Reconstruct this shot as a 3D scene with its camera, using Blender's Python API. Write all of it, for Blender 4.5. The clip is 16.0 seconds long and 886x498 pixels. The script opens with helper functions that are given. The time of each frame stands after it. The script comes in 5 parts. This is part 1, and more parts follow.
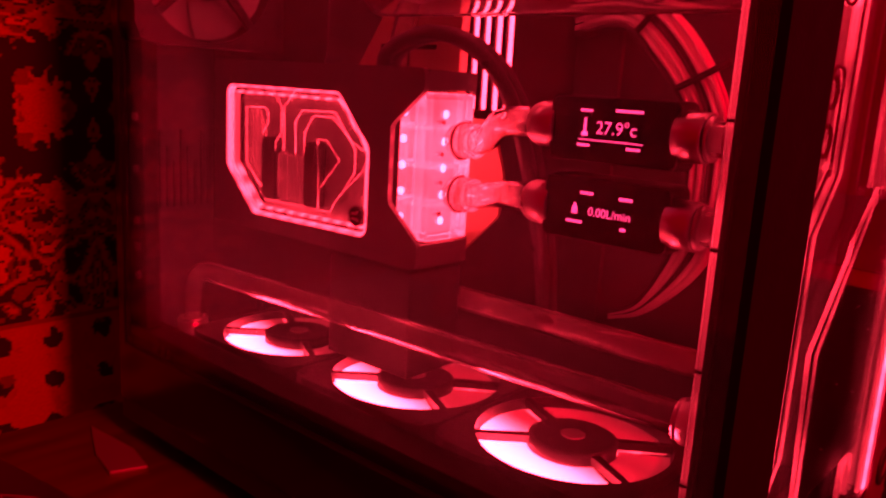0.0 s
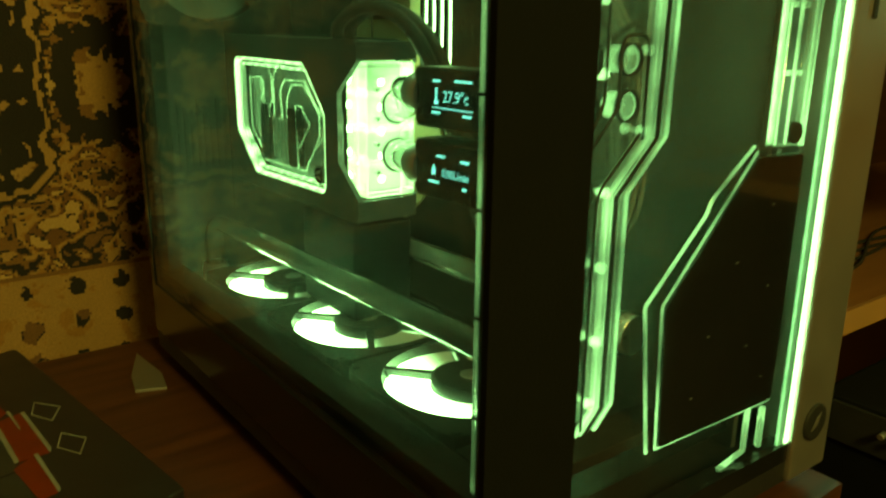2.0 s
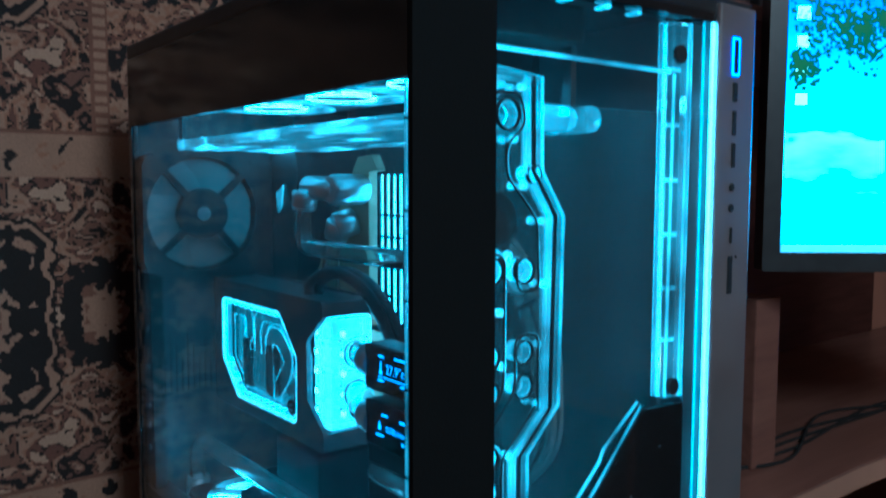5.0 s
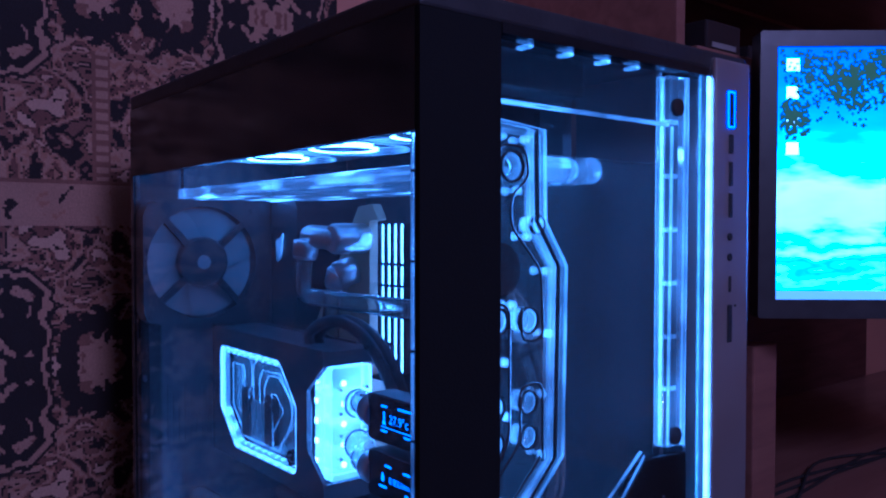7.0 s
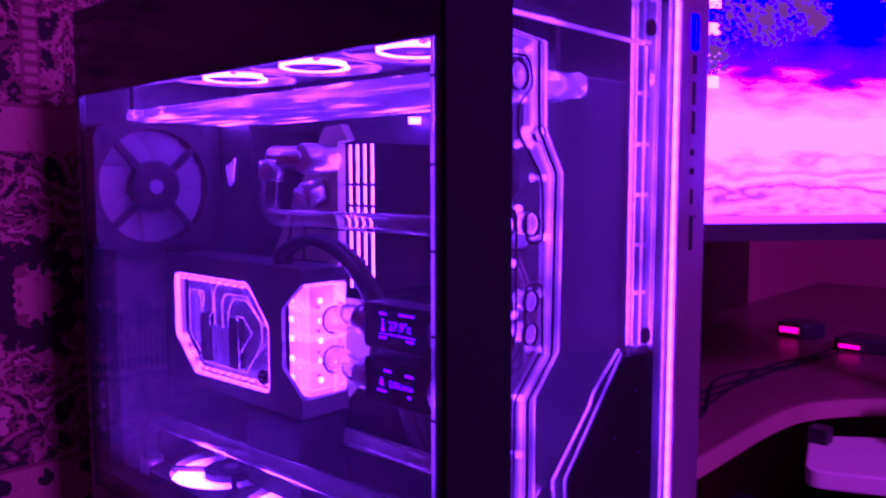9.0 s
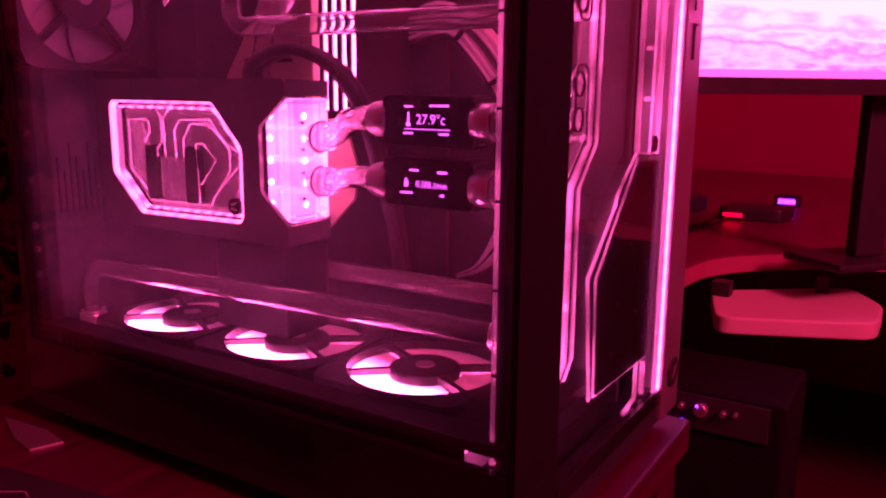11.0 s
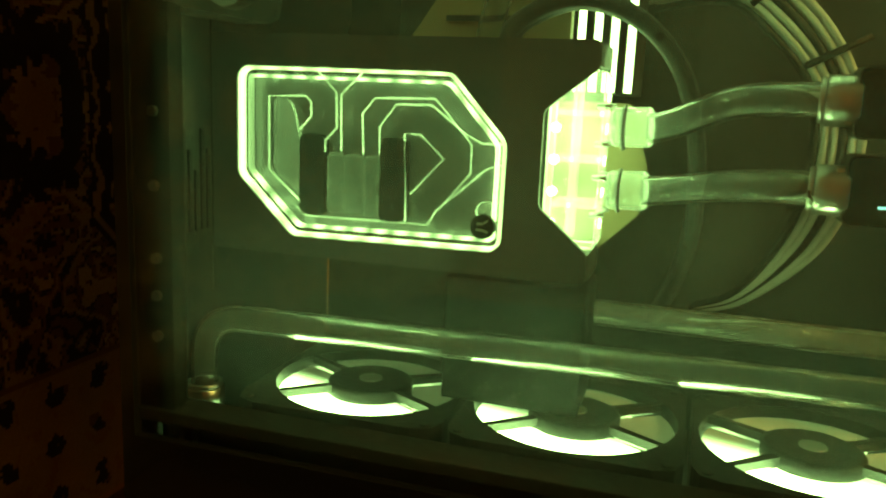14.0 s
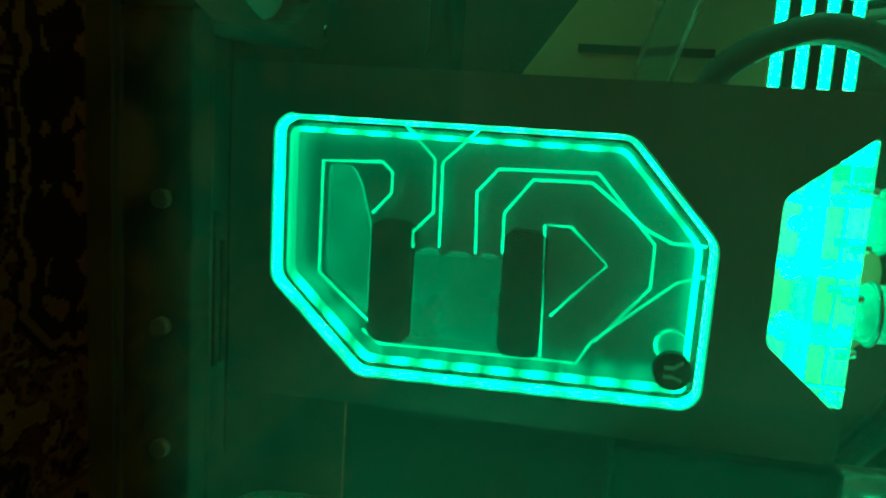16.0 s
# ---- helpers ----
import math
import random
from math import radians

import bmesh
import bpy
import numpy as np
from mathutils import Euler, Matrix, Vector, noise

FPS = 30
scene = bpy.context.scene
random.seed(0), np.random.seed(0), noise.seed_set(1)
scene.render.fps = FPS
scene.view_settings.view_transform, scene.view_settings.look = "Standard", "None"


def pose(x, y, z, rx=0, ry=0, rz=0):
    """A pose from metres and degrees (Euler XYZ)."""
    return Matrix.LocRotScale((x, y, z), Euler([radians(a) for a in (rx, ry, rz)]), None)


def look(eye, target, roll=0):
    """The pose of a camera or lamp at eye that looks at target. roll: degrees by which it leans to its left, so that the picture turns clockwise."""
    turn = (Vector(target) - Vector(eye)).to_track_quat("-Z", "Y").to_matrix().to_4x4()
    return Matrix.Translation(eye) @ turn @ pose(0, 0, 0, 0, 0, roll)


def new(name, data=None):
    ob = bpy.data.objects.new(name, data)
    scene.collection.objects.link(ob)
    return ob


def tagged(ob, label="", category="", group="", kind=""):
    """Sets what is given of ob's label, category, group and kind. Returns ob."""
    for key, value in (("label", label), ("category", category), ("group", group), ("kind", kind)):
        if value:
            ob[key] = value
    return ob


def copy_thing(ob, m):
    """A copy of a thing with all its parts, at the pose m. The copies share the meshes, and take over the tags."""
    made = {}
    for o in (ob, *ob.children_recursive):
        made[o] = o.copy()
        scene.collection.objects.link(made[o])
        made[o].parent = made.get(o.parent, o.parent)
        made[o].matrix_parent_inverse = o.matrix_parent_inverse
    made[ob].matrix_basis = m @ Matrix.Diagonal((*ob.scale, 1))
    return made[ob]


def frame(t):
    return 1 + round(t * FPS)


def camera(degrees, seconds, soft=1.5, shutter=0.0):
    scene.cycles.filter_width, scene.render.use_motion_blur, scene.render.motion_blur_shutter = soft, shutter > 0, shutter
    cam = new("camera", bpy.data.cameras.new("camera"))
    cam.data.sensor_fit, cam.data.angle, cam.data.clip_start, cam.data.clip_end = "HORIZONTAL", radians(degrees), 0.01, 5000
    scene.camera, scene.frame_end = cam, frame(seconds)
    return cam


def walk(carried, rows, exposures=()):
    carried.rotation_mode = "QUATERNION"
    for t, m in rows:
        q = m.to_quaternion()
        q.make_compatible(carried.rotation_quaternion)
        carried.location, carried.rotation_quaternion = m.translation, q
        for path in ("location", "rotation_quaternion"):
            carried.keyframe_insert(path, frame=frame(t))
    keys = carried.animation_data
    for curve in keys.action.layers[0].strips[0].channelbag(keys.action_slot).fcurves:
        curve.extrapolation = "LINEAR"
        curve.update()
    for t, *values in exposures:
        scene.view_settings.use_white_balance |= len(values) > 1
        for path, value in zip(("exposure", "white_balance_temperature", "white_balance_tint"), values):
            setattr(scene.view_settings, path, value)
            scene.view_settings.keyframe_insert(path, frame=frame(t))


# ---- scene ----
cam = camera(58.3, 16.0, soft=2.1, shutter=0.4)
PATH = [
    (0, (0.394, -0.371, 1.007), (-0.878, 1.117, 0.6), 3.4),
    (0.5, (0.43, -0.348, 1.004), (-0.996, 0.965, 0.508), 2.6),
    (1, (0.472, -0.323, 1.004), (-1.007, 0.9, 0.441), 2.2),
    (1.5, (0.501, -0.31, 1.011), (-0.998, 0.867, 0.404), 1.4),
    (2, (0.535, -0.288, 1.028), (-1.001, 0.87, 0.48), 0.7),
    (2.5, (0.561, -0.268, 1.048), (-1.008, 0.884, 0.59), 0.3),
    (3, (0.596, -0.288, 1.068), (-0.982, 0.882, 0.691), 0.2),
    (3.5, (0.608, -0.313, 1.081), (-0.964, 0.881, 0.757), 0.6),
    (4, (0.615, -0.317, 1.09), (-0.954, 0.887, 0.794), 0.6),
    (4.5, (0.625, -0.322, 1.094), (-0.939, 0.897, 0.834), 0.3),
    (5, (0.629, -0.323, 1.113), (-0.944, 0.902, 0.95), 0.1),
    (5.2, (0.628, -0.32, 1.118), (-0.949, 0.906, 1.005), -0.1),
    (7.3, (0.627, -0.335, 1.116), (-0.936, 0.912, 1.068), 0.0),
    (7.5, (0.624, -0.338, 1.116), (-0.931, 0.919, 1.054), -0.0),
    (8, (0.613, -0.359, 1.115), (-0.908, 0.937, 1.029), -0.2),
    (8.5, (0.6, -0.38, 1.106), (-0.861, 0.98, 0.988), -0.0),
    (9, (0.59, -0.4, 1.091), (-0.771, 1.055, 0.913), -0.1),
    (9.5, (0.58, -0.414, 1.075), (-0.675, 1.125, 0.835), -1.0),
    (10, (0.566, -0.41, 1.066), (-0.644, 1.144, 0.719), -1.2),
    (10.2, (0.548, -0.423, 1.047), (-0.607, 1.171, 0.689), -0.8),
    (12.3, (0.377, -0.457, 0.999), (-0.614, 1.232, 0.591), 0.6),
    (12.5, (0.358, -0.457, 0.999), (-0.615, 1.245, 0.605), 0.5),
    (13, (0.289, -0.425, 1.002), (-0.632, 1.307, 0.614), 1.2),
    (13.5, (0.182, -0.422, 0.991), (-0.582, 1.382, 0.586), 3.0),
    (14, (0.107, -0.422, 0.984), (-0.472, 1.456, 0.609), 2.5),
    (14.5, (0.067, -0.415, 0.995), (-0.429, 1.496, 0.672), 1.4),
    (15, (0.02, -0.384, 1.0), (-0.446, 1.543, 0.737), 1.4),
    (15.5, (-0.02, -0.338, 0.997), (-0.428, 1.599, 0.715), 2.4),
    (16, (-0.033, -0.288, 0.998), (-0.393, 1.654, 0.681), 3.6),
]
EXPOSURES = [
    (0, -0.29, 100000, 406),
    (0.25, 0.09, 100000, 346),
    (0.5, 0.69, 100000, 282),
    (0.75, 0.88, 100000, 168),
    (1, 1.06, 100000, 68),
    (1.5, 1.47, 100000, -68),
    (2, 1.22, 23374, -116),
    (2.5, 0.96, 9811, -152),
    (3.5, 0.82, 5463, -172),
    (4, 1.06, 3399, -138),
    (4.5, 1.13, 2697, -66),
    (5, 0.97, 2620, -30),
    (7.5, -0.12, 3117, 70),
    (8, -1.04, 4283, 166),
    (8.5, -0.53, 5398, 258),
    (9, -0.16, 7001, 406),
    (9.25, -0.13, 7207, 422),
    (9.5, 0.02, 7418, 438),
    (9.75, 0.09, 7636, 458),
    (10, 0.14, 7860, 474),
    (11.2, 0.28, 12125, 450),
    (12.5, 0.91, 100000, 282),
    (13, 1.17, 100000, 80),
    (13.5, 1.19, 100000, -28),
    (14, 1.28, 40000, -96),
    (14.5, 1.17, 14400, -138),
    (15, 1.36, 12000, -168),
    (16, 1.15, 4808, -174),
]
walk(cam, [(t, look(eye, target, roll)) for t, eye, target, roll in PATH], EXPOSURES)

# ---------------- world and room light ----------------
world = bpy.data.worlds.new("dim_room")
world.use_nodes = True
scene.world = world
world.node_tree.nodes["Background"].inputs["Color"].default_value = (1.0, 0.62, 0.42, 1)
world.node_tree.nodes["Background"].inputs["Strength"].default_value = 0.004


def area_lamp(name, eye, target, size, watts, colour):
    data = bpy.data.lights.new(name, "AREA")
    data.size, data.energy, data.color = size, watts, colour
    ob = new(name, data)
    ob.matrix_world = look(eye, target)
    return ob


area_lamp("room_lamp", (2.2, -0.25, 2.3), (-0.3, 0.0, 1.0), 0.5, 20.0, (1.0, 0.48, 0.27))

LED = (1.0, 1.0, 0.85)


# ---------------- materials ----------------
def nodes_of(name):
    m = bpy.data.materials.new(name)
    m.use_nodes = True
    nt = m.node_tree
    return m, nt, nt.nodes["Principled BSDF"]


def mat(name, colour, rough=0.5, metal=0.0, scale=40.0, vary=0.25, bump=0.15, rough_vary=0.15, coat=0.0, scale2=None):
    """Painted, metal or plastic surface with grain and stains at two scales."""
    m, nt, p = nodes_of(name)
    tc = nt.nodes.new("ShaderNodeTexCoord")
    n1, n2 = nt.nodes.new("ShaderNodeTexNoise"), nt.nodes.new("ShaderNodeTexNoise")
    n1.inputs["Scale"].default_value, n1.inputs["Detail"].default_value = scale, 6
    n2.inputs["Scale"].default_value, n2.inputs["Detail"].default_value = scale2 or scale * 9, 3
    for n in (n1, n2):
        nt.links.new(tc.outputs["Object"], n.inputs["Vector"])
    mix = nt.nodes.new("ShaderNodeMix")
    mix.data_type = "RGBA"
    mix.inputs["A"].default_value = (*[c * (1 - vary) for c in colour], 1)
    mix.inputs["B"].default_value = (*[min(1, c * (1 + vary)) for c in colour], 1)
    nt.links.new(n1.outputs["Fac"], mix.inputs["Factor"])
    nt.links.new(mix.outputs["Result"], p.inputs["Base Color"])
    r = nt.nodes.new("ShaderNodeMapRange")
    r.inputs["To Min"].default_value, r.inputs["To Max"].default_value = max(0.02, rough - rough_vary), min(1, rough + rough_vary)
    nt.links.new(n1.outputs["Fac"], r.inputs["Value"])
    nt.links.new(r.outputs["Result"], p.inputs["Roughness"])
    b = nt.nodes.new("ShaderNodeBump")
    b.inputs["Strength"].default_value, b.inputs["Distance"].default_value = bump, 0.001
    nt.links.new(n2.outputs["Fac"], b.inputs["Height"])
    nt.links.new(b.outputs["Normal"], p.inputs["Normal"])
    p.inputs["Metallic"].default_value = metal
    p.inputs["Coat Weight"].default_value = coat
    return m


def glow(name, colour, strength, base=(0.6, 0.6, 0.6)):
    m, nt, p = nodes_of(name)
    p.inputs["Base Color"].default_value = (*base, 1)
    p.inputs["Emission Color"].default_value = (*colour, 1)
    p.inputs["Emission Strength"].default_value = strength
    return m


def led_row(name, strength, pitch, axis, low=0.35):
    """A diffuser strip with single LEDs showing through as brighter spots."""
    m, nt, p = nodes_of(name)
    p.inputs["Base Color"].default_value = (0.7, 0.7, 0.7, 1)
    tc, sep = nt.nodes.new("ShaderNodeTexCoord"), nt.nodes.new("ShaderNodeSeparateXYZ")
    nt.links.new(tc.outputs["Object"], sep.inputs[0])
    k = nt.nodes.new("ShaderNodeMath")
    k.operation = "MULTIPLY"
    k.inputs[1].default_value = 2 * math.pi / pitch
    s = nt.nodes.new("ShaderNodeMath")
    s.operation = "SINE"
    r = nt.nodes.new("ShaderNodeMapRange")
    r.inputs["From Min"].default_value = -1
    r.inputs["To Min"].default_value, r.inputs["To Max"].default_value = strength * low, strength
    nt.links.new(sep.outputs[axis], k.inputs[0])
    nt.links.new(k.outputs[0], s.inputs[0])
    nt.links.new(s.outputs[0], r.inputs["Value"])
    p.inputs["Emission Color"].default_value = (*LED, 1)
    nt.links.new(r.outputs["Result"], p.inputs["Emission Strength"])
    return m


def pane(name, tint, gloss=0.02, dust_haze=0.0):
    """Thin sheet glass: lets light straight through, mirrors by Fresnel, with a haze imitating dust and glare."""
    m = bpy.data.materials.new(name)
    m.use_nodes = True
    nt = m.node_tree
    nt.nodes.clear()
    out = nt.nodes.new("ShaderNodeOutputMaterial")
    tr, gl, lw = (nt.nodes.new("ShaderNode" + k) for k in ("BsdfTransparent", "BsdfGlossy", "LayerWeight"))
    tr.inputs["Color"].default_value = (*tint, 1)
    gl.inputs["Roughness"].default_value = gloss
    lw.inputs["Blend"].default_value = 0.5
    pw, fr = nt.nodes.new("ShaderNodeMath"), nt.nodes.new("ShaderNodeMath")
    pw.operation, fr.operation = "POWER", "MULTIPLY_ADD"
    pw.inputs[1].default_value, fr.inputs[1].default_value, fr.inputs[2].default_value = 5, 0.8, 0.035
    nt.links.new(lw.outputs["Facing"], pw.inputs[0])
    nt.links.new(pw.outputs[0], fr.inputs[0])
    mx = nt.nodes.new("ShaderNodeMixShader")
    nt.links.new(fr.outputs[0], mx.inputs[0])
    nt.links.new(tr.outputs[0], mx.inputs[1])
    nt.links.new(gl.outputs[0], mx.inputs[2])
    last = mx
    if dust_haze:
        # Nearly even translucent layer: veiling glare put into the pane, with dust.
        d = nt.nodes.new("ShaderNodeBsdfTranslucent")
        d.inputs["Color"].default_value = (0.8, 0.8, 0.8, 1)
        tc = nt.nodes.new("ShaderNodeTexCoord")
        n = nt.nodes.new("ShaderNodeTexNoise")
        n.inputs["Scale"].default_value, n.inputs["Detail"].default_value = 26, 9
        nt.links.new(tc.outputs["Object"], n.inputs["Vector"])
        r = nt.nodes.new("ShaderNodeMapRange")
        r.inputs["From Min"].default_value, r.inputs["From Max"].default_value = 0.35, 0.75
        r.inputs["To Min"].default_value, r.inputs["To Max"].default_value = dust_haze * 0.8, dust_haze * 1.1
        nt.links.new(n.outputs["Fac"], r.inputs["Value"])
        m2 = nt.nodes.new("ShaderNodeMixShader")
        nt.links.new(r.outputs["Result"], m2.inputs[0])
        nt.links.new(mx.outputs[0], m2.inputs[1])
        nt.links.new(d.outputs[0], m2.inputs[2])
        last = m2
    nt.links.new(last.outputs[0], out.inputs[0])
    return m


def acrylic(name, colour=(0.95, 0.97, 0.96), rough=0.03, edge=0.0, clear=1.0):
    """Clear cast acrylic; edge: uneven emission painted in, for LED light it would carry."""
    m, nt, p = nodes_of(name)
    p.inputs["Base Color"].default_value = (*colour, 1)
    p.inputs["Transmission Weight"].default_value = clear
    p.inputs["IOR"].default_value = 1.4
    tc, n = nt.nodes.new("ShaderNodeTexCoord"), nt.nodes.new("ShaderNodeTexNoise")
    n.inputs["Scale"].default_value = 60
    nt.links.new(tc.outputs["Object"], n.inputs["Vector"])
    r = nt.nodes.new("ShaderNodeMapRange")
    r.inputs["To Min"].default_value, r.inputs["To Max"].default_value = rough, rough + 0.03
    nt.links.new(n.outputs["Fac"], r.inputs["Value"])
    nt.links.new(r.outputs["Result"], p.inputs["Roughness"])
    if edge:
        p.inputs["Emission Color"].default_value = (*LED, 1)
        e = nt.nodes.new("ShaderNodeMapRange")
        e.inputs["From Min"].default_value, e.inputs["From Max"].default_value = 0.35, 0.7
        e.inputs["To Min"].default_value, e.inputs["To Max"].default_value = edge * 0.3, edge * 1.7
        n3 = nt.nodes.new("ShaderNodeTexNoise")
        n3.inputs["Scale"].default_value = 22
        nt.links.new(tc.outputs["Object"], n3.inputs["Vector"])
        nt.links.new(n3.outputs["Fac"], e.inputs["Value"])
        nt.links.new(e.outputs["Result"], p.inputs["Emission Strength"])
    return m


M_BLACK = mat("black_powder_coat", (0.021, 0.021, 0.022), 0.45, 0.0, 30, 0.3, 0.2)
M_BORDER = mat("black_enamelled_glass", (0.013, 0.013, 0.014), 0.14, 0.0, 12, 0.3, 0.02, 0.05)
M_PLASTIC = mat("black_plastic", (0.032, 0.032, 0.033), 0.4, 0.0, 50, 0.3, 0.2)
M_GREY = mat("dark_anodised_plate", (0.10, 0.10, 0.105), 0.42, 0.4, 60, 0.12, 0.08)
M_ALU = mat("brushed_aluminium", (0.52, 0.51, 0.52), 0.38, 0.85, 25, 0.1, 0.1)
M_CHROME = mat("nickel_fitting", (0.75, 0.75, 0.76), 0.30, 1.0, 40, 0.08, 0.05, 0.08)
M_BOARD = mat("black_circuit_board", (0.04, 0.042, 0.042), 0.5, 0.0, 90, 0.5, 0.5)
M_ARMOUR = mat("pale_metal_armour", (0.44, 0.38, 0.25), 0.45, 0.2, 20, 0.12, 0.08)
M_WHITE = mat("white_sleeve", (0.72, 0.72, 0.70), 0.7, 0.0, 400, 0.2, 0.6)
M_DARKSLEEVE = mat("black_sleeve", (0.045, 0.045, 0.047), 0.42, 0.0, 400, 0.4, 0.6)
M_TRAYMETAL = mat("dark_grey_steel", (0.055, 0.055, 0.057), 0.5, 0.0, 30, 0.25, 0.2)
M_BLADE = mat("milky_fan_blade", (0.32, 0.33, 0.33), 0.35, 0.0, 20, 0.08, 0.03)
M_PLATE = mat("dark_nickel_coldplate", (0.26, 0.27, 0.27), 0.38, 0.5, 30, 0.3, 0.1)
M_COPPER = mat("pale_nickel_fins", (0.42, 0.43, 0.43), 0.3, 0.7, 30, 0.2, 0.1)
M_GLASS = pane("smoked_tempered_glass", (0.90, 0.91, 0.91), 0.015, 0.026)
M_FRONTGLASS = pane("clear_tempered_glass", (0.93, 0.94, 0.94), 0.015, 0.012)
M_PLEXI = pane("clear_plexi_sheet", (0.93, 0.95, 0.94), 0.04, 0.05)
M_TUBE = acrylic("clear_hard_tube", rough=0.0, clear=0.96)
# Glow is put into the clear acrylic itself, for LED light it catches.
M_EDGE = acrylic("acrylic_painted_glow", rough=0.08, edge=0.12)
M_EDGE2 = acrylic("acrylic_strong_painted_glow", rough=0.12, edge=0.18)
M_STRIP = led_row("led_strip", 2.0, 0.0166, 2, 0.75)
# Acrylic edge that catches light, painted as a faint emission.
M_EDGELINE = acrylic("thin_painted_glow_edge", rough=0.2, edge=0.06)
M_RIM2 = led_row("led_dots", 2.0, 0.013, 0, 0.12)
M_RIM = led_row("led_rim", 1.6, 0.017, 0, 0.4)
M_RAMBAR = glow("ram_light_bar", LED, 3.2)
M_LITBLADE = glow("lit_milky_blade", LED, 0.8, (0.7, 0.7, 0.7))


def fan_glow_material():
    """Ring added under the fan struts: painted glow, bright on the near side, fading across."""
    m, nt, p = nodes_of("fan_painted_glow")
    p.inputs["Base Color"].default_value = (0.8, 0.8, 0.8, 1)
    p.inputs["Emission Color"].default_value = (*LED, 1)
    tc, sep = nt.nodes.new("ShaderNodeTexCoord"), nt.nodes.new("ShaderNodeSeparateXYZ")
    nt.links.new(tc.outputs["Object"], sep.inputs[0])
    k = nt.nodes.new("ShaderNodeMath")
    k.operation = "MULTIPLY_ADD"
    k.inputs[1].default_value = 0.25
    nt.links.new(sep.outputs["X"], k.inputs[0])
    nt.links.new(sep.outputs["Y"], k.inputs[2])
    r = nt.nodes.new("ShaderNodeMapRange")
    r.interpolation_type = "SMOOTHERSTEP"
    r.inputs["From Min"].default_value, r.inputs["From Max"].default_value = -0.052, 0.004
    r.inputs["To Min"].default_value, r.inputs["To Max"].default_value = 9.0, 0.028
    nt.links.new(k.outputs[0], r.inputs["Value"])
    nt.links.new(r.outputs["Result"], p.inputs["Emission Strength"])
    return m


M_FANGLOW = fan_glow_material()


def streak_material():
    """Frosted acrylic with long uneven light streaks painted in as emission."""
    m, nt, p = nodes_of("painted_streak_panel")
    p.inputs["Base Color"].default_value = (0.25, 0.25, 0.25, 1)
    p.inputs["Roughness"].default_value = 0.12
    p.inputs["Transmission Weight"].default_value = 0.5
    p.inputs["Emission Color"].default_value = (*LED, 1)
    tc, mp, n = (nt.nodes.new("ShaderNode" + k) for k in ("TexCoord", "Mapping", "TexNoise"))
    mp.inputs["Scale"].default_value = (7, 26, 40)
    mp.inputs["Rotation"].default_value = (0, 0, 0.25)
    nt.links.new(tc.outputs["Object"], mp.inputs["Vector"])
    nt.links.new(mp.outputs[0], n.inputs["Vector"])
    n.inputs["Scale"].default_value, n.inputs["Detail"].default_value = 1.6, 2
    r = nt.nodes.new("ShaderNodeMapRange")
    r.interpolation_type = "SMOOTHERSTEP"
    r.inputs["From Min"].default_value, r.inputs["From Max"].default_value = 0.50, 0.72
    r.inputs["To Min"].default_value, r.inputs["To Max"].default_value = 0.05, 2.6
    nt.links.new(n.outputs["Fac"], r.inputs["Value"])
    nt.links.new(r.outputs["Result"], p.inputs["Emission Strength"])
    return m


M_STREAKS = streak_material()
# Band, lens and channel acrylics hold painted glow in place of lamps.
M_BAND = acrylic("dim_painted_glow_band", rough=0.08, edge=0.04)
M_LENS = acrylic("clear_faint_painted_glow", rough=0.05, edge=0.04)
M_CHANNEL = acrylic("channel_edge_painted_glow", rough=0.1, edge=0.26)
M_LEAF = glow("screen_leaves", (0.10, 0.16, 0.02), 0.35, (0.01, 0.012, 0.008))
M_CARD = mat("black_printed_card", (0.02, 0.016, 0.016), 0.4, 0, 30, 0.3, 0.05)
M_REDPRINT = mat("red_print", (0.13, 0.014, 0.011), 0.35, 0, 60, 0.5, 0.05)
M_WHITEPRINT = mat("white_print", (0.22, 0.21, 0.20), 0.4, 0, 60, 0.3, 0.05)
M_TRAYW = mat("cream_plastic", (0.68, 0.60, 0.50), 0.5, 0, 15, 0.08, 0.05)
# Emission that paints the soft glow of lit fan blades.
M_DISC = glow("milky_ring_painted_glow", LED, 0.28, (0.7, 0.7, 0.7))
M_FANRING = glow("fan_led_ring", LED, 8.0)
M_TERM = glow("terminal_led", LED, 6.0)
# Terminal brightness is painted in as emission of the acrylic.
M_TERMINAL = acrylic("terminal_painted_glow", rough=0.08, edge=0.22)
M_FROST = acrylic("frosted_led_diffuser", (0.30, 0.34, 0.34), rough=0.3, edge=0.03)
M_PIX = glow("display_pixels", (0.36, 0.52, 1.0), 1.1)
M_BLUE = glow("blue_led", (0.05, 0.15, 1.0), 4.0)
M_RED = glow("red_led", (1.0, 0.03, 0.02), 1.2)
M_WHITELED = glow("white_debug_led", (0.9, 0.95, 1.0), 8.0)
M_OLED = mat("black_display_glass", (0.004, 0.004, 0.005), 0.08, 0.0, 10, 0.2, 0.0, 0.03)
M_MATTE = mat("matt_black_steel", (0.007, 0.007, 0.007), 0.85, 0.0, 60, 0.3, 0.2)
M_MATTE.node_tree.nodes["Principled BSDF"].inputs["Specular IOR Level"].default_value = 0.12
M_RUBBER = mat("black_rubber", (0.012, 0.012, 0.012), 0.7, 0.0, 120, 0.3, 0.4)


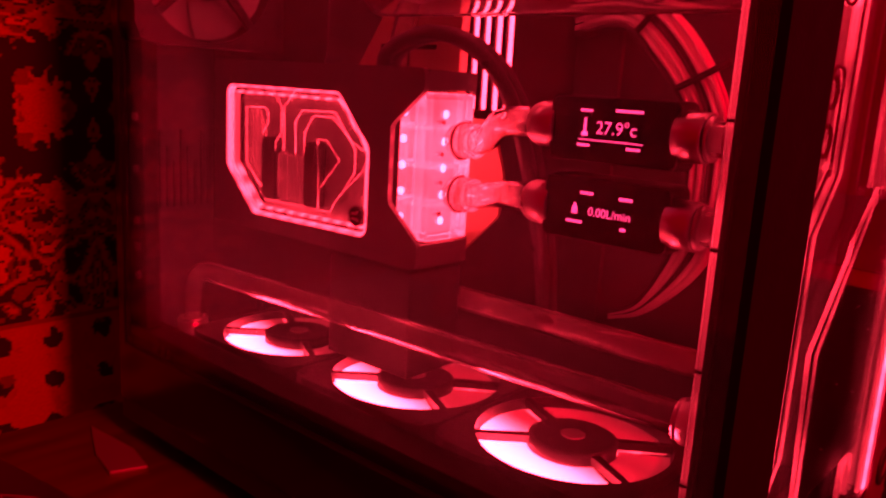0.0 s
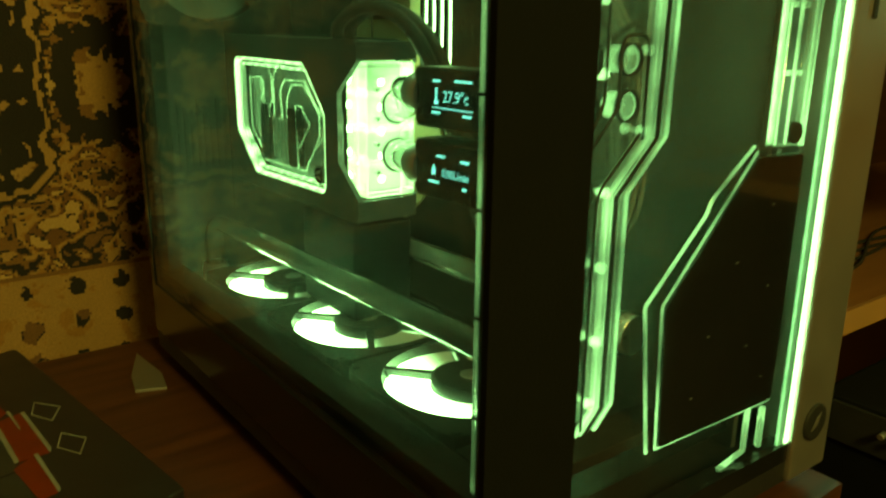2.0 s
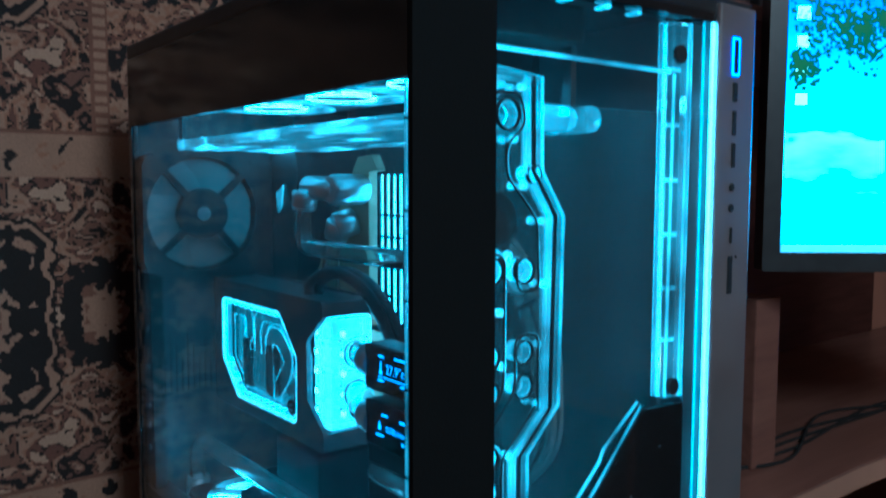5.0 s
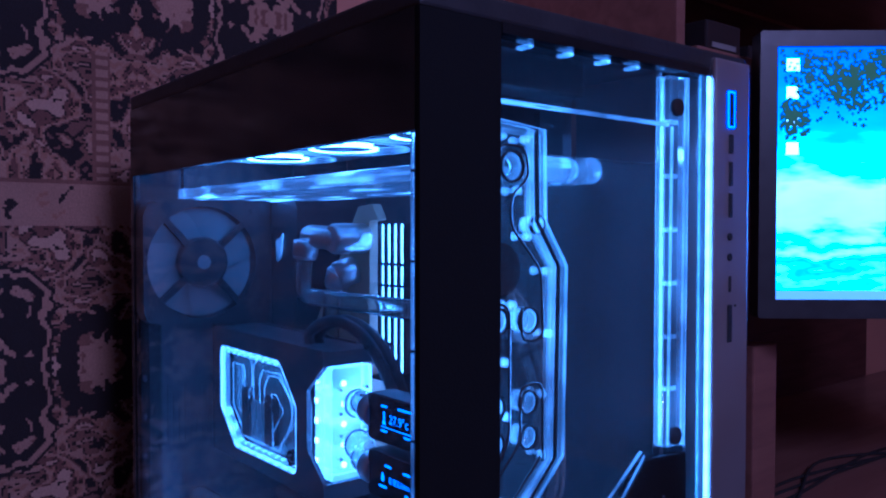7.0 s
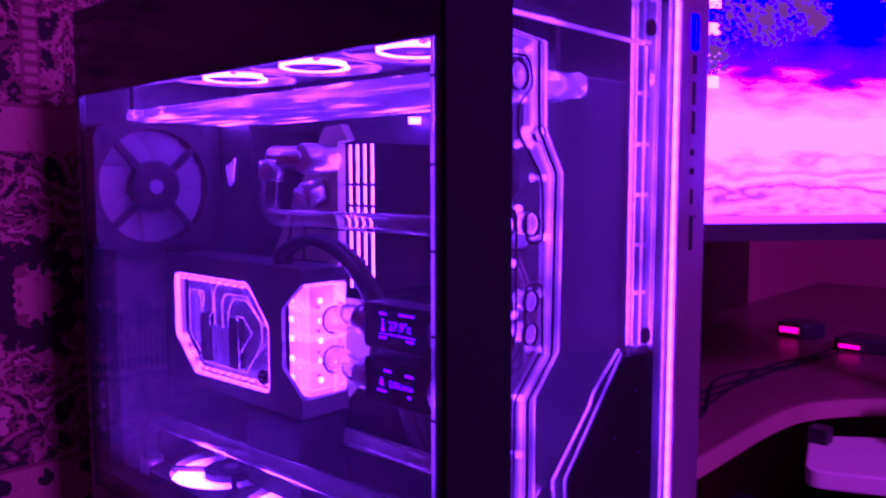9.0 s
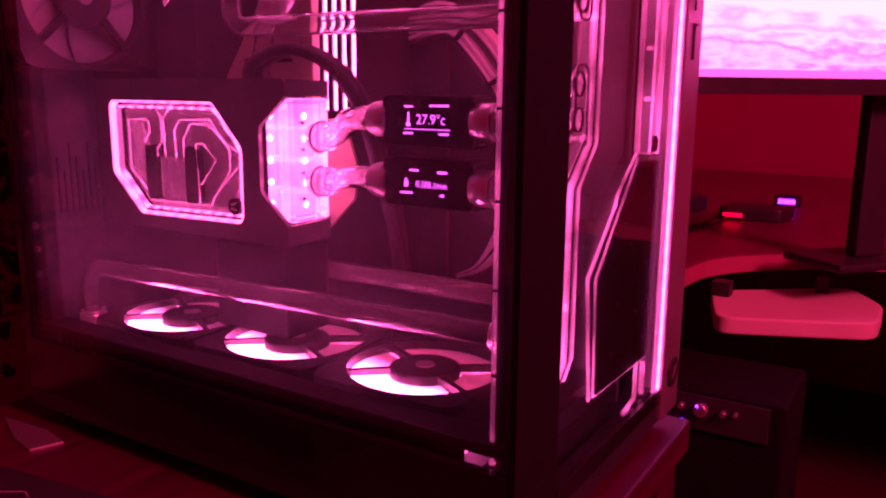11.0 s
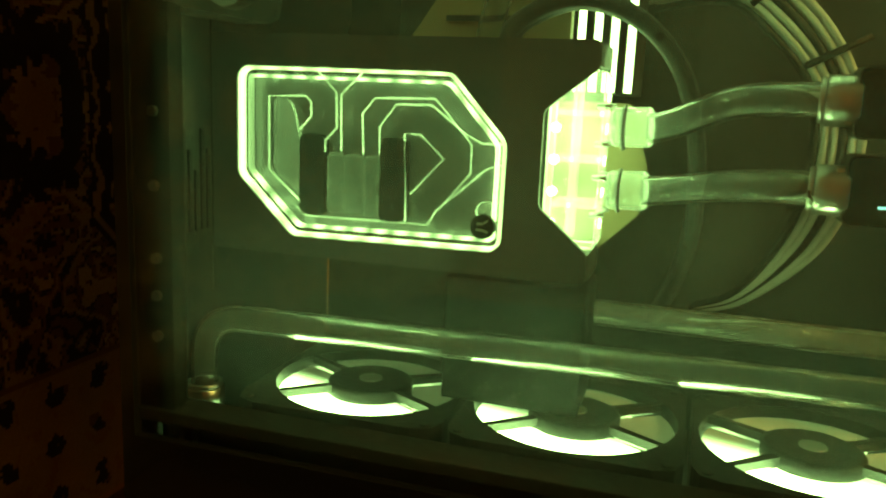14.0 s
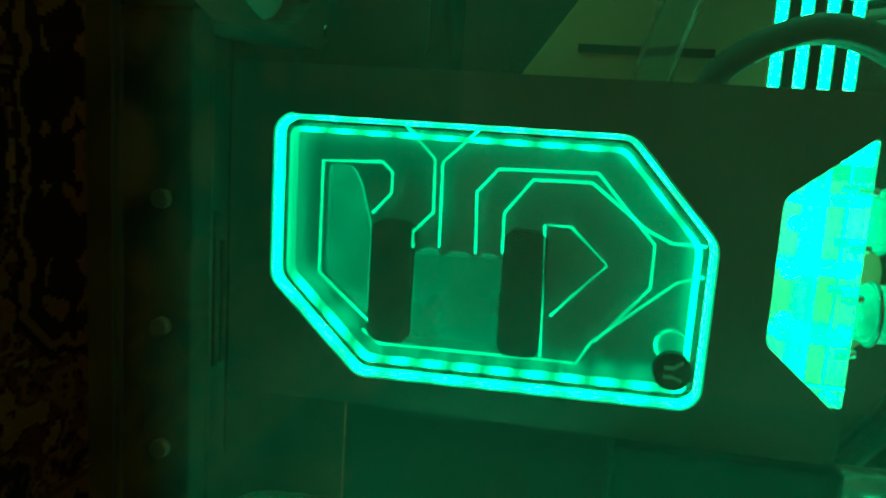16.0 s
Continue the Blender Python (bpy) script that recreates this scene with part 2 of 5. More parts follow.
# ---------------- mesh helpers ----------------
def box(bm, x0, x1, y0, y1, z0, z1, bevel=0.0):
    vs = [bm.verts.new(v) for v in ((x0, y0, z0), (x1, y0, z0), (x1, y1, z0), (x0, y1, z0), (x0, y0, z1), (x1, y0, z1), (x1, y1, z1), (x0, y1, z1))]
    fs = [bm.faces.new([vs[i] for i in q]) for q in ((0, 3, 2, 1), (4, 5, 6, 7), (0, 1, 5, 4), (1, 2, 6, 5), (2, 3, 7, 6), (3, 0, 4, 7))]
    if bevel:
        es = list({e for f in fs for e in f.edges})
        bmesh.ops.bevel(bm, geom=es, offset=bevel, segments=2, affect="EDGES", profile=0.6)
    return bm


AX = {"x": lambda u, v, w: (w, u, v), "y": lambda u, v, w: (u, w, v), "z": lambda u, v, w: (u, v, w)}


def prism(bm, pts, axis, a, b, hole=None, bevel=0.0):
    """Extrudes the outline pts along an axis from a to b; hole: an inner outline with as many points, cut through."""
    f = AX[axis]
    lo, hi = [bm.verts.new(f(u, v, a)) for u, v in pts], [bm.verts.new(f(u, v, b)) for u, v in pts]
    n = len(pts)
    made = [bm.faces.new((lo[i], lo[(i + 1) % n], hi[(i + 1) % n], hi[i])) for i in range(n)]
    if hole:
        li, hi2 = [bm.verts.new(f(u, v, a)) for u, v in hole], [bm.verts.new(f(u, v, b)) for u, v in hole]
        for i in range(n):
            j = (i + 1) % n
            made += [bm.faces.new((li[j], li[i], hi2[i], hi2[j])), bm.faces.new((lo[j], lo[i], li[i], li[j])), bm.faces.new((hi[i], hi[j], hi2[j], hi2[i]))]
    else:
        made += [bm.faces.new(list(reversed(lo))), bm.faces.new(hi)]
    bmesh.ops.recalc_face_normals(bm, faces=made)
    if bevel:
        bmesh.ops.bevel(bm, geom=list({e for fa in made for e in fa.edges}), offset=bevel, segments=2, affect="EDGES", profile=0.6)
    return bm


def circle(cu, cv, r, n=32, start=0.0):
    return [(cu + r * math.cos(start + 2 * math.pi * i / n), cv + r * math.sin(start + 2 * math.pi * i / n)) for i in range(n)]


def rounded(u0, u1, v0, v1, r, n=5):
    out = []
    for cu, cv, s in ((u1 - r, v1 - r, 0), (u0 + r, v1 - r, 90), (u0 + r, v0 + r, 180), (u1 - r, v0 + r, 270)):
        out += [(cu + r * math.cos(radians(s + 90 * i / n)), cv + r * math.sin(radians(s + 90 * i / n))) for i in range(n + 1)]
    return out


def round_corners(pts, r, n=4):
    """Rounds each corner of a closed outline."""
    out, k = [], len(pts)
    for i in range(k):
        a, b, c = Vector(pts[i - 1]), Vector(pts[i]), Vector(pts[(i + 1) % k])
        d = min(r, (a - b).length * 0.45, (c - b).length * 0.45)
        p, q = b + (a - b).normalized() * d, b + (c - b).normalized() * d
        for j in range(n + 1):
            t = j / n
            out.append(tuple((1 - t) ** 2 * p + 2 * t * (1 - t) * b + t * t * q))
    return out


def inset(pts, d):
    """Moves a closed, counter-clockwise outline inwards by d."""
    out, k = [], len(pts)
    for i in range(k):
        a, b, c = Vector(pts[i - 1]), Vector(pts[i]), Vector(pts[(i + 1) % k])
        n1, n2 = (b - a).normalized(), (c - b).normalized()
        m1, m2 = Vector((-n1.y, n1.x)), Vector((-n2.y, n2.x))
        m = (m1 + m2)
        m = m / max(0.3, m.length_squared) * 2 if m.length > 1e-6 else m1
        out.append(tuple(b + m * d))
    return out


def smooth_path(pts, k=8):
    """A Catmull-Rom curve through the points."""
    p = [Vector(q) for q in pts]
    p = [2 * p[0] - p[1]] + p + [2 * p[-1] - p[-2]]
    out = []
    for i in range(1, len(p) - 2):
        for j in range(k):
            t = j / k
            out.append(0.5 * (2 * p[i] + (p[i + 1] - p[i - 1]) * t + (2 * p[i - 1] - 5 * p[i] + 4 * p[i + 1] - p[i + 2]) * t * t + (3 * p[i] - p[i - 1] - 3 * p[i + 1] + p[i + 2]) * t ** 3))
    return out + [p[-2]]


def bent_path(pts, r, n=8):
    """Straight runs with round bends of radius r, as bent hard tube has."""
    p = [Vector(q) for q in pts]
    out = [p[0]]
    for a, b, c in zip(p, p[1:], p[2:]):
        d = min(r, (a - b).length * 0.48, (c - b).length * 0.48)
        s, e = b + (a - b).normalized() * d, b + (c - b).normalized() * d
        out += [(1 - t) ** 2 * s + 2 * t * (1 - t) * b + t * t * e for t in (j / n for j in range(n + 1))]
    return out + [p[-1]]


def sweep(bm, path, r, seg=12, closed=False):
    path = [Vector(q) for q in path]
    rings, up = [], None
    for i, p in enumerate(path):
        if closed:
            d = (path[(i + 1) % len(path)] - path[i - 1]).normalized()
        else:
            d = (path[min(i + 1, len(path) - 1)] - path[max(i - 1, 0)]).normalized()
        if up is None:
            up = d.orthogonal().normalized()
        up = (up - d * up.dot(d))
        up = up.normalized() if up.length > 1e-6 else d.orthogonal().normalized()
        side = d.cross(up)
        rings.append([bm.verts.new(p + r * (math.cos(a) * up + math.sin(a) * side)) for a in (2 * math.pi * k / seg for k in range(seg))])
    pairs = list(zip(rings, rings[1:])) + ([(rings[-1], rings[0])] if closed else [])
    for a, b in pairs:
        for k in range(seg):
            f = bm.faces.new((a[k], a[(k + 1) % seg], b[(k + 1) % seg], b[k]))
            f.smooth = True
    if not closed:
        bm.faces.new(list(reversed(rings[0]))), bm.faces.new(rings[-1])
    return bm


def rod(bm, a, b, r, seg=20):
    return sweep(bm, [a, b], r, seg)


def cup(bm, a, b, r, seg=24, chamfer=0.15):
    """A turned fitting or knob with chamfered ends."""
    a, b = Vector(a), Vector(b)
    d = (b - a)
    up = d.orthogonal().normalized()
    side = d.normalized().cross(up)
    rings = []
    for t, k in ((0, 1 - chamfer), (chamfer * 0.6, 1), (1 - chamfer * 0.6, 1), (1, 1 - chamfer)):
        rings.append([bm.verts.new(a + d * t + r * k * (math.cos(g) * up + math.sin(g) * side)) for g in (2 * math.pi * i / seg for i in range(seg))])
    for p, q in zip(rings, rings[1:]):
        for i in range(seg):
            bm.faces.new((p[i], p[(i + 1) % seg], q[(i + 1) % seg], q[i])).smooth = True
    bm.faces.new(list(reversed(rings[0]))), bm.faces.new(rings[-1])
    return bm


def part(name, bm, material, parent=None, label=""):
    me = bpy.data.meshes.new(name)
    bm.to_mesh(me)
    bm.free()
    me.materials.append(material)
    ob = new(name, me)
    if parent is not None:
        ob.parent = parent
    if label:
        ob["label"] = label
    return ob


def B(*a, **k):
    return box(bmesh.new(), *a, **k)


def P(*a, **k):
    return prism(bmesh.new(), *a, **k)


def thing(name, label, category, group="", kind="", at=(0, 0, 0)):
    ob = new(name)
    ob.location = at
    ob.empty_display_size = 0.02
    return tagged(ob, label, category, group, kind)


def text_mesh(name, body, size, material, m, parent):
    cu = bpy.data.curves.new(name, "FONT")
    cu.body, cu.size = body, size
    tmp = bpy.data.objects.new(name + "_tmp", cu)
    me = bpy.data.meshes.new_from_object(tmp)
    bpy.data.objects.remove(tmp)
    me.materials.clear()
    me.materials.append(material)
    ob = new(name, me)
    ob.parent = parent
    ob.matrix_local = m
    return ob


# ---------------- setting ----------------
def wood_material(name, dark, light, rough, stretch=(1, 10, 10), scale=6.0):
    m, nt, p = nodes_of(name)
    tc, mp = nt.nodes.new("ShaderNodeTexCoord"), nt.nodes.new("ShaderNodeMapping")
    mp.inputs["Scale"].default_value = stretch
    nt.links.new(tc.outputs["Object"], mp.inputs["Vector"])
    n = nt.nodes.new("ShaderNodeTexNoise")
    n.inputs["Scale"].default_value, n.inputs["Detail"].default_value, n.inputs["Distortion"].default_value = scale, 8, 0.6
    nt.links.new(mp.outputs["Vector"], n.inputs["Vector"])
    ramp = nt.nodes.new("ShaderNodeValToRGB")
    ramp.color_ramp.elements[0].position, ramp.color_ramp.elements[0].color = 0.3, (*dark, 1)
    ramp.color_ramp.elements[1].position, ramp.color_ramp.elements[1].color = 0.7, (*light, 1)
    nt.links.new(n.outputs["Fac"], ramp.inputs["Fac"])
    nt.links.new(ramp.outputs["Color"], p.inputs["Base Color"])
    b = nt.nodes.new("ShaderNodeBump")
    b.inputs["Strength"].default_value, b.inputs["Distance"].default_value = 0.15, 0.001
    nt.links.new(n.outputs["Fac"], b.inputs["Height"])
    nt.links.new(b.outputs["Normal"], p.inputs["Normal"])
    p.inputs["Roughness"].default_value = rough
    return m


M_TABLE = wood_material("dark_red_wood", (0.035, 0.011, 0.007), (0.085, 0.028, 0.018), 0.55, (10, 1, 10))
M_DESK = wood_material("brown_laminate", (0.16, 0.075, 0.05), (0.24, 0.12, 0.08), 0.35, (10, 1, 10), 4)
M_DESKEDGE = mat("pale_edge_band", (0.42, 0.24, 0.15), 0.5, 0, 20, 0.15, 0.1)
M_WALL = mat("orange_wallpaper", (0.42, 0.20, 0.11), 0.85, 0, 8, 0.12, 0.3)
M_FLOOR = wood_material("brown_floor", (0.06, 0.03, 0.02), (0.10, 0.05, 0.03), 0.5)
M_CEIL = mat("white_ceiling", (0.7, 0.68, 0.64), 0.9, 0, 10, 0.05, 0.2)


def rug_material():
    """Woven rug: mirrored repeat of scrolls and palmettes in cream, tan, brown and black, with a border row at the foot."""
    m, nt, p = nodes_of("woven_rug")
    N, L = nt.nodes.new, nt.links.new

    def math_(op, a, b=None):
        n = N("ShaderNodeMath")
        n.operation = op
        for i, v in enumerate((a, b)):
            if v is None:
                continue
            if isinstance(v, (int, float)):
                n.inputs[i].default_value = v
            else:
                L(v, n.inputs[i])
        return n.outputs[0]

    tc, sep = N("ShaderNodeTexCoord"), N("ShaderNodeSeparateXYZ")
    L(tc.outputs["Object"], sep.inputs[0])
    y, z = sep.outputs["Y"], sep.outputs["Z"]
    # knots: the pattern steps from knot to knot
    y, z = math_("SNAP", y, 0.0022), math_("SNAP", z, 0.0022)
    v = math_("PINGPONG", math_("ADD", z, -0.965), 0.21)
    u = math_("PINGPONG", math_("ADD", y, 0.205), 0.17)
    cmb = N("ShaderNodeCombineXYZ")
    L(u, cmb.inputs[0]), L(v, cmb.inputs[1])

    def noise_(scale, detail, distortion, vector):
        n = N("ShaderNodeTexNoise")
        n.inputs["Scale"].default_value, n.inputs["Detail"].default_value, n.inputs["Distortion"].default_value = scale, detail, distortion
        L(vector, n.inputs["Vector"])
        return n.outputs["Fac"]

    def choose(mask, a, b):
        """b where the mask is one, a elsewhere."""
        sel = N("ShaderNodeMix")
        for value, slot in ((mask, "Factor"), (a, "A"), (b, "B")):
            if isinstance(value, (int, float)):
                sel.inputs[slot].default_value = value
            else:
                L(value, sel.inputs[slot])
        return sel.outputs["Result"]

    def below(a, b):
        return math_("LESS_THAN", a, b)

    n1, n4 = noise_(22, 1.6, 1.4, cmb.outputs[0]), noise_(44, 2.0, 0.8, cmb.outputs[0])
    wob = math_("MULTIPLY", math_("SUBTRACT", n4, 0.5), 0.03)
    # scrolls on a cream ground
    body = math_("ADD", math_("MULTIPLY", n1, 0.75), math_("MULTIPLY", n4, 0.25))
    # star flowers on a black ground inside a stepped frame
    vor = N("ShaderNodeTexVoronoi")
    vor.inputs["Scale"].default_value, vor.inputs["Randomness"].default_value = 15, 0.35
    L(cmb.outputs[0], vor.inputs["Vector"])
    petal = math_("ADD", vor.outputs["Distance"], math_("MULTIPLY", math_("SUBTRACT", n4, 0.5), 1.5))
    stars = choose(below(petal, 0.40), 0.36, 0.49)
    stars = choose(below(petal, 0.17), stars, 0.43)
    sdf = math_("ADD", math_("MAXIMUM", math_("SUBTRACT", u, 0.066), math_("SUBTRACT", v, 0.098)), wob)
    sdf = math_("MAXIMUM", sdf, math_("SUBTRACT", math_("ADD", u, v), 0.150))
    body = choose(below(sdf, 0.014), body, 0.36)
    body = choose(below(sdf, 0.008), body, 0.49)
    body = choose(below(sdf, 0.001), body, 0.36)
    body = choose(below(sdf, -0.012), body, stars)
    # black blossoms in a column between the frames
    blossom = math_("ADD", math_("SQRT", math_("ADD", math_("POWER", math_("SUBTRACT", u, 0.125), 2.0), math_("MULTIPLY", math_("POWER", v, 2.0), 0.6))), math_("MULTIPLY", wob, 1.6))
    body = choose(below(blossom, 0.046), body, 0.37)
    body = choose(below(blossom, 0.026), body, choose(below(n4, 0.5), 0.50, 0.44))
    # cream band, then an upper panel with a beaded strip at its side
    body = choose(math_("MULTIPLY", below(1.118, z), below(z, 1.166)), body, math_("ADD", math_("MULTIPLY", n4, 0.14), 0.425))
    body = choose(below(math_("ABSOLUTE", math_("SUBTRACT", z, 1.168)), 0.002), body, 0.43)
    side = math_("ABSOLUTE", math_("SUBTRACT", y, -0.074))
    upper = math_("MULTIPLY", below(1.17, z), below(z, 1.315))
    bead = choose(below(math_("PINGPONG", z, 0.006), 0.0024), 0.50, 0.44)
    body = choose(math_("MULTIPLY", upper, below(side, 0.010)), body, choose(below(side, 0.006), 0.44, bead))
    # foot border: cream ground with a row of small dark flowers
    fy = math_("SUBTRACT", math_("PINGPONG", math_("ADD", y, 0.01), 0.045), 0.022)
    fz = math_("SUBTRACT", math_("PINGPONG", math_("ADD", z, 0.02), 0.04), 0.02)
    rad_ = math_("SQRT", math_("ADD", math_("MULTIPLY", fy, fy), math_("MULTIPLY", fz, fz)))
    dark_ = below(math_("ADD", rad_, math_("MULTIPLY", n4, 0.036)), 0.026)
    bord = math_("SUBTRACT", math_("ADD", math_("MULTIPLY", n4, 0.12), 0.445), math_("MULTIPLY", dark_, 0.14))
    body = choose(below(z, 0.778), body, bord)
    body = choose(below(math_("ABSOLUTE", math_("SUBTRACT", z, 0.778)), 0.0025), body, 0.44)
    ramp = N("ShaderNodeValToRGB")
    ramp.color_ramp.interpolation = "CONSTANT"
    cols = ((0.0, (0.14, 0.07, 0.045)), (0.35, (0.015, 0.011, 0.010)), (0.425, (0.17, 0.085, 0.05)), (0.455, (0.02, 0.014, 0.012)), (0.468, (0.31, 0.185, 0.11)), (0.515, (0.27, 0.14, 0.075)), (0.54, (0.03, 0.018, 0.012)), (0.552, (0.13, 0.06, 0.038)), (0.60, (0.02, 0.014, 0.012)), (0.612, (0.40, 0.26, 0.16)))
    e = ramp.color_ramp.elements
    e[0].position, e[0].color = cols[0][0], (*cols[0][1], 1)
    e[1].position, e[1].color = cols[1][0], (*cols[1][1], 1)
    for pos, c in cols[2:]:
        k = e.new(pos)
        k.color = (*c, 1)
    L(body, ramp.inputs["Fac"])
    # pile: fine weave and worn patches
    pile = N("ShaderNodeTexNoise")
    pile.inputs["Scale"].default_value, pile.inputs["Detail"].default_value = 700, 2
    L(tc.outputs["Object"], pile.inputs["Vector"])
    worn = N("ShaderNodeTexNoise")
    worn.inputs["Scale"].default_value, worn.inputs["Detail"].default_value = 14, 5
    L(tc.outputs["Object"], worn.inputs["Vector"])
    shade = math_("MULTIPLY", math_("ADD", math_("MULTIPLY", pile.outputs["Fac"], 0.7), 0.65), math_("ADD", math_("MULTIPLY", worn.outputs["Fac"], 0.6), 0.7))
    mul = N("ShaderNodeMix")
    mul.data_type, mul.blend_type = "RGBA", "MULTIPLY"
    mul.inputs["Factor"].default_value = 1
    L(ramp.outputs["Color"], mul.inputs["A"])
    gray = N("ShaderNodeCombineColor")
    for i in range(3):
        L(shade, gray.inputs[i])
    L(gray.outputs[0], mul.inputs["B"])
    L(mul.outputs["Result"], p.inputs["Base Color"])
    b = N("ShaderNodeBump")
    b.inputs["Strength"].default_value, b.inputs["Distance"].default_value = 0.6, 0.002
    L(pile.outputs["Fac"], b.inputs["Height"])
    L(b.outputs["Normal"], p.inputs["Normal"])
    p.inputs["Roughness"].default_value = 0.95
    return m


M_RUG = rug_material()
TABLE = 0.72
tagged(part("floor", B(-0.4, 3.0, -2.5, 3.0, -0.05, 0.0), M_FLOOR), "brown wooden floor of the dark room", "floor", kind="structure")
tagged(part("wall_rear", B(-0.40, -0.345, -2.5, 3.0, 0, 2.6), M_WALL), "orange papered wall behind the rug and desk", "wall", kind="structure")
tagged(part("wall_side", B(-0.345, 3.0, 2.6, 2.7, 0, 2.6), M_WALL), "orange papered side wall of the room", "wall", kind="structure")
tagged(part("wall_opposite", B(2.9, 3.0, -2.5, 2.6, 0, 2.6), M_WALL), "orange papered wall facing the desk", "wall", kind="structure")
tagged(part("wall_end", B(-0.345, 2.9, -2.5, -2.4, 0, 2.6), M_WALL), "orange papered end wall of the room", "wall", kind="structure")
tagged(part("ceiling", B(-0.4, 3.0, -2.5, 2.7, 2.6, 2.7), M_CEIL), "plain white ceiling", "ceiling", kind="structure")

rug = part("wall_rug", B(-0.343, -0.315, -1.5, 0.235, 0.66, 2.2, bevel=0.004), M_RUG)
tagged(rug, "patterned cream, brown and black woven rug hung on the wall", "rug")

side_table = thing("side_table", "dark red-brown wooden table under the computer", "table")
part("tabletop", B(-0.235, 0.312, -0.75, 0.236, TABLE - 0.03, TABLE, bevel=0.003), M_TABLE, side_table)
for tx in (-0.2, 0.28):
    for ty in (-0.7, 0.20):
        part("leg", B(tx - 0.025, tx + 0.025, ty - 0.025, ty + 0.025, 0, TABLE - 0.03, bevel=0.003), M_TABLE, side_table)


# ---------------- computer case ----------------
X0, X1, Y0, Y1, Z0, Z1 = -0.175, 0.298, -0.085, 0.223, 0.735, 1.245
case = thing("computer_case", "black tower computer case with glass side and front", "computer case")
part("bottom_panel", B(X0, X1, Y0 + 0.001, Y1, Z0, 0.752, bevel=0.001), M_BLACK, case)
part("top_panel", B(X0, X1, Y0, Y1, 1.232, Z1, bevel=0.002), M_BLACK, case)
part("lower_side_bar", B(X0, X1 - 0.0045, Y0, Y0 + 0.006, 0.752, 0.797), M_BORDER, case)
part("upper_side_bar", B(X0, X1 - 0.0045, Y0, Y0 + 0.006, 1.168, 1.232), M_BORDER, case)
part("rear_side_bar", B(X0, X0 + 0.008, Y0, Y0 + 0.006, 0.797, 1.168), M_BORDER, case)
part("corner_post", P([(X1 - 0.004, Y0), (X1, Y0), (X1, -0.028), (X1 - 0.016, -0.028), (X1 - 0.016, -0.0725), (X1 - 0.004, Y0 + 0.007)], "z", 0.752, 1.232), M_MATTE, case)
# Plate edge, no lamp: its bright line is painted in by emission.
painted_edge_glow = part("painted_edge_glow", B(0.2765, 0.2790, -0.0750, -0.0722, 0.797, 1.200), M_EDGELINE, case, "thin acrylic edge with painted glow")
for i in range(8):
    part("tick", B(0.2763, 0.2792, -0.0753, -0.0720, 0.8505 + 0.0495 * i, 0.8520 + 0.0495 * i), M_RUBBER, painted_edge_glow)
part("side_glass", B(X0 + 0.008, X1 - 0.0045, Y0 + 0.001, Y0 + 0.004, 0.797, 1.168), M_GLASS, case, "smoked glass side panel").visible_shadow = False
part("front_glass", B(X1 - 0.004, X1 - 0.001, -0.028, 0.165, 0.765, 1.226), M_FRONTGLASS, case, "clear glass front panel").visible_shadow = False
part("front_top_bar", B(X1 - 0.012, X1 + 0.001, -0.028, 0.176, 1.226, 1.232), M_BORDER, case)
part("front_bottom_bar", B(X1 - 0.012, X1 + 0.001, -0.028, 0.176, 0.752, 0.765), M_BORDER, case)
part("led_diffuser", B(X1 - 0.003, X1 - 0.0005, 0.1655, 0.1730, 0.765, 1.226, bevel=0.001), M_FROST, case, "frosted light guide")
part("led_strip", B(X1 - 0.002, X1 + 0.0005, 0.1734, 0.1765, 0.765, 1.226, bevel=0.001), M_STRIP, case, "glowing LED strip")
front = part("front_panel", B(X1 - 0.02, X1 + 0.004, 0.177, 0.222, Z0 + 0.002, 1.240, bevel=0.002), M_ALU, case, "silver brushed aluminium port panel")
part("right_panel", B(X0, X1 - 0.021, Y1 - 0.004, Y1, 0.752, 1.232), M_BLACK, case)
part("divider", B(X0 + 0.005, X1 - 0.03, 0.160, 0.165, 0.752, 1.232), M_TRAYMETAL, case)
part("rear_panel", P(rounded(Y0 + 0.006, 0.16, 0.752, 1.232, 0.002, 7), "x", X0, X0 + 0.004, hole=circle(-0.023, 1.083, 0.058, 32, radians(0))), M_BLACK, case)
for fx in (-0.13, 0.25):
    for fy in (-0.06, 0.195):
        part("foot", B(fx - 0.02, fx + 0.02, fy - 0.012, fy + 0.012, TABLE, Z0, bevel=0.002), M_RUBBER, case)
for z, h, w, led in ((1.204, 0.024, 0.006, 1), (1.179, 0.014, 0.006, 0), (1.157, 0.018, 0.005, 0), (1.134, 0.018, 0.005, 0), (1.076, 0.012, 0.003, 0), (1.047, 0.028, 0.006, 0)):
    s = part("port_slot", B(X1 + 0.002, X1 + 0.0048, 0.197 - w / 2, 0.197 + w / 2, z - h / 2, z + h / 2, bevel=0.001), M_RUBBER, front)
    if led:
        part("button_light", P(rounded(0.1925, 0.2015, z - 0.0135, z + 0.0135, 0.001, 3), "x", X1 + 0.0035, X1 + 0.0046, hole=rounded(0.194, 0.200, z - 0.012, z + 0.012, 0.001, 3)), M_BLUE, front, "blue lit ring")
for z in (1.111, 1.096):
    part("audio_jack", cup(bmesh.new(), (X1 + 0.003, 0.196, z), (X1 + 0.0052, 0.196, z), 0.0028, 14), M_RUBBER, front)
part("status_light", cup(bmesh.new(), (X1 + 0.003, 0.204, 1.06), (X1 + 0.0048, 0.204, 1.06), 0.001, 8), M_RUBBER, front)
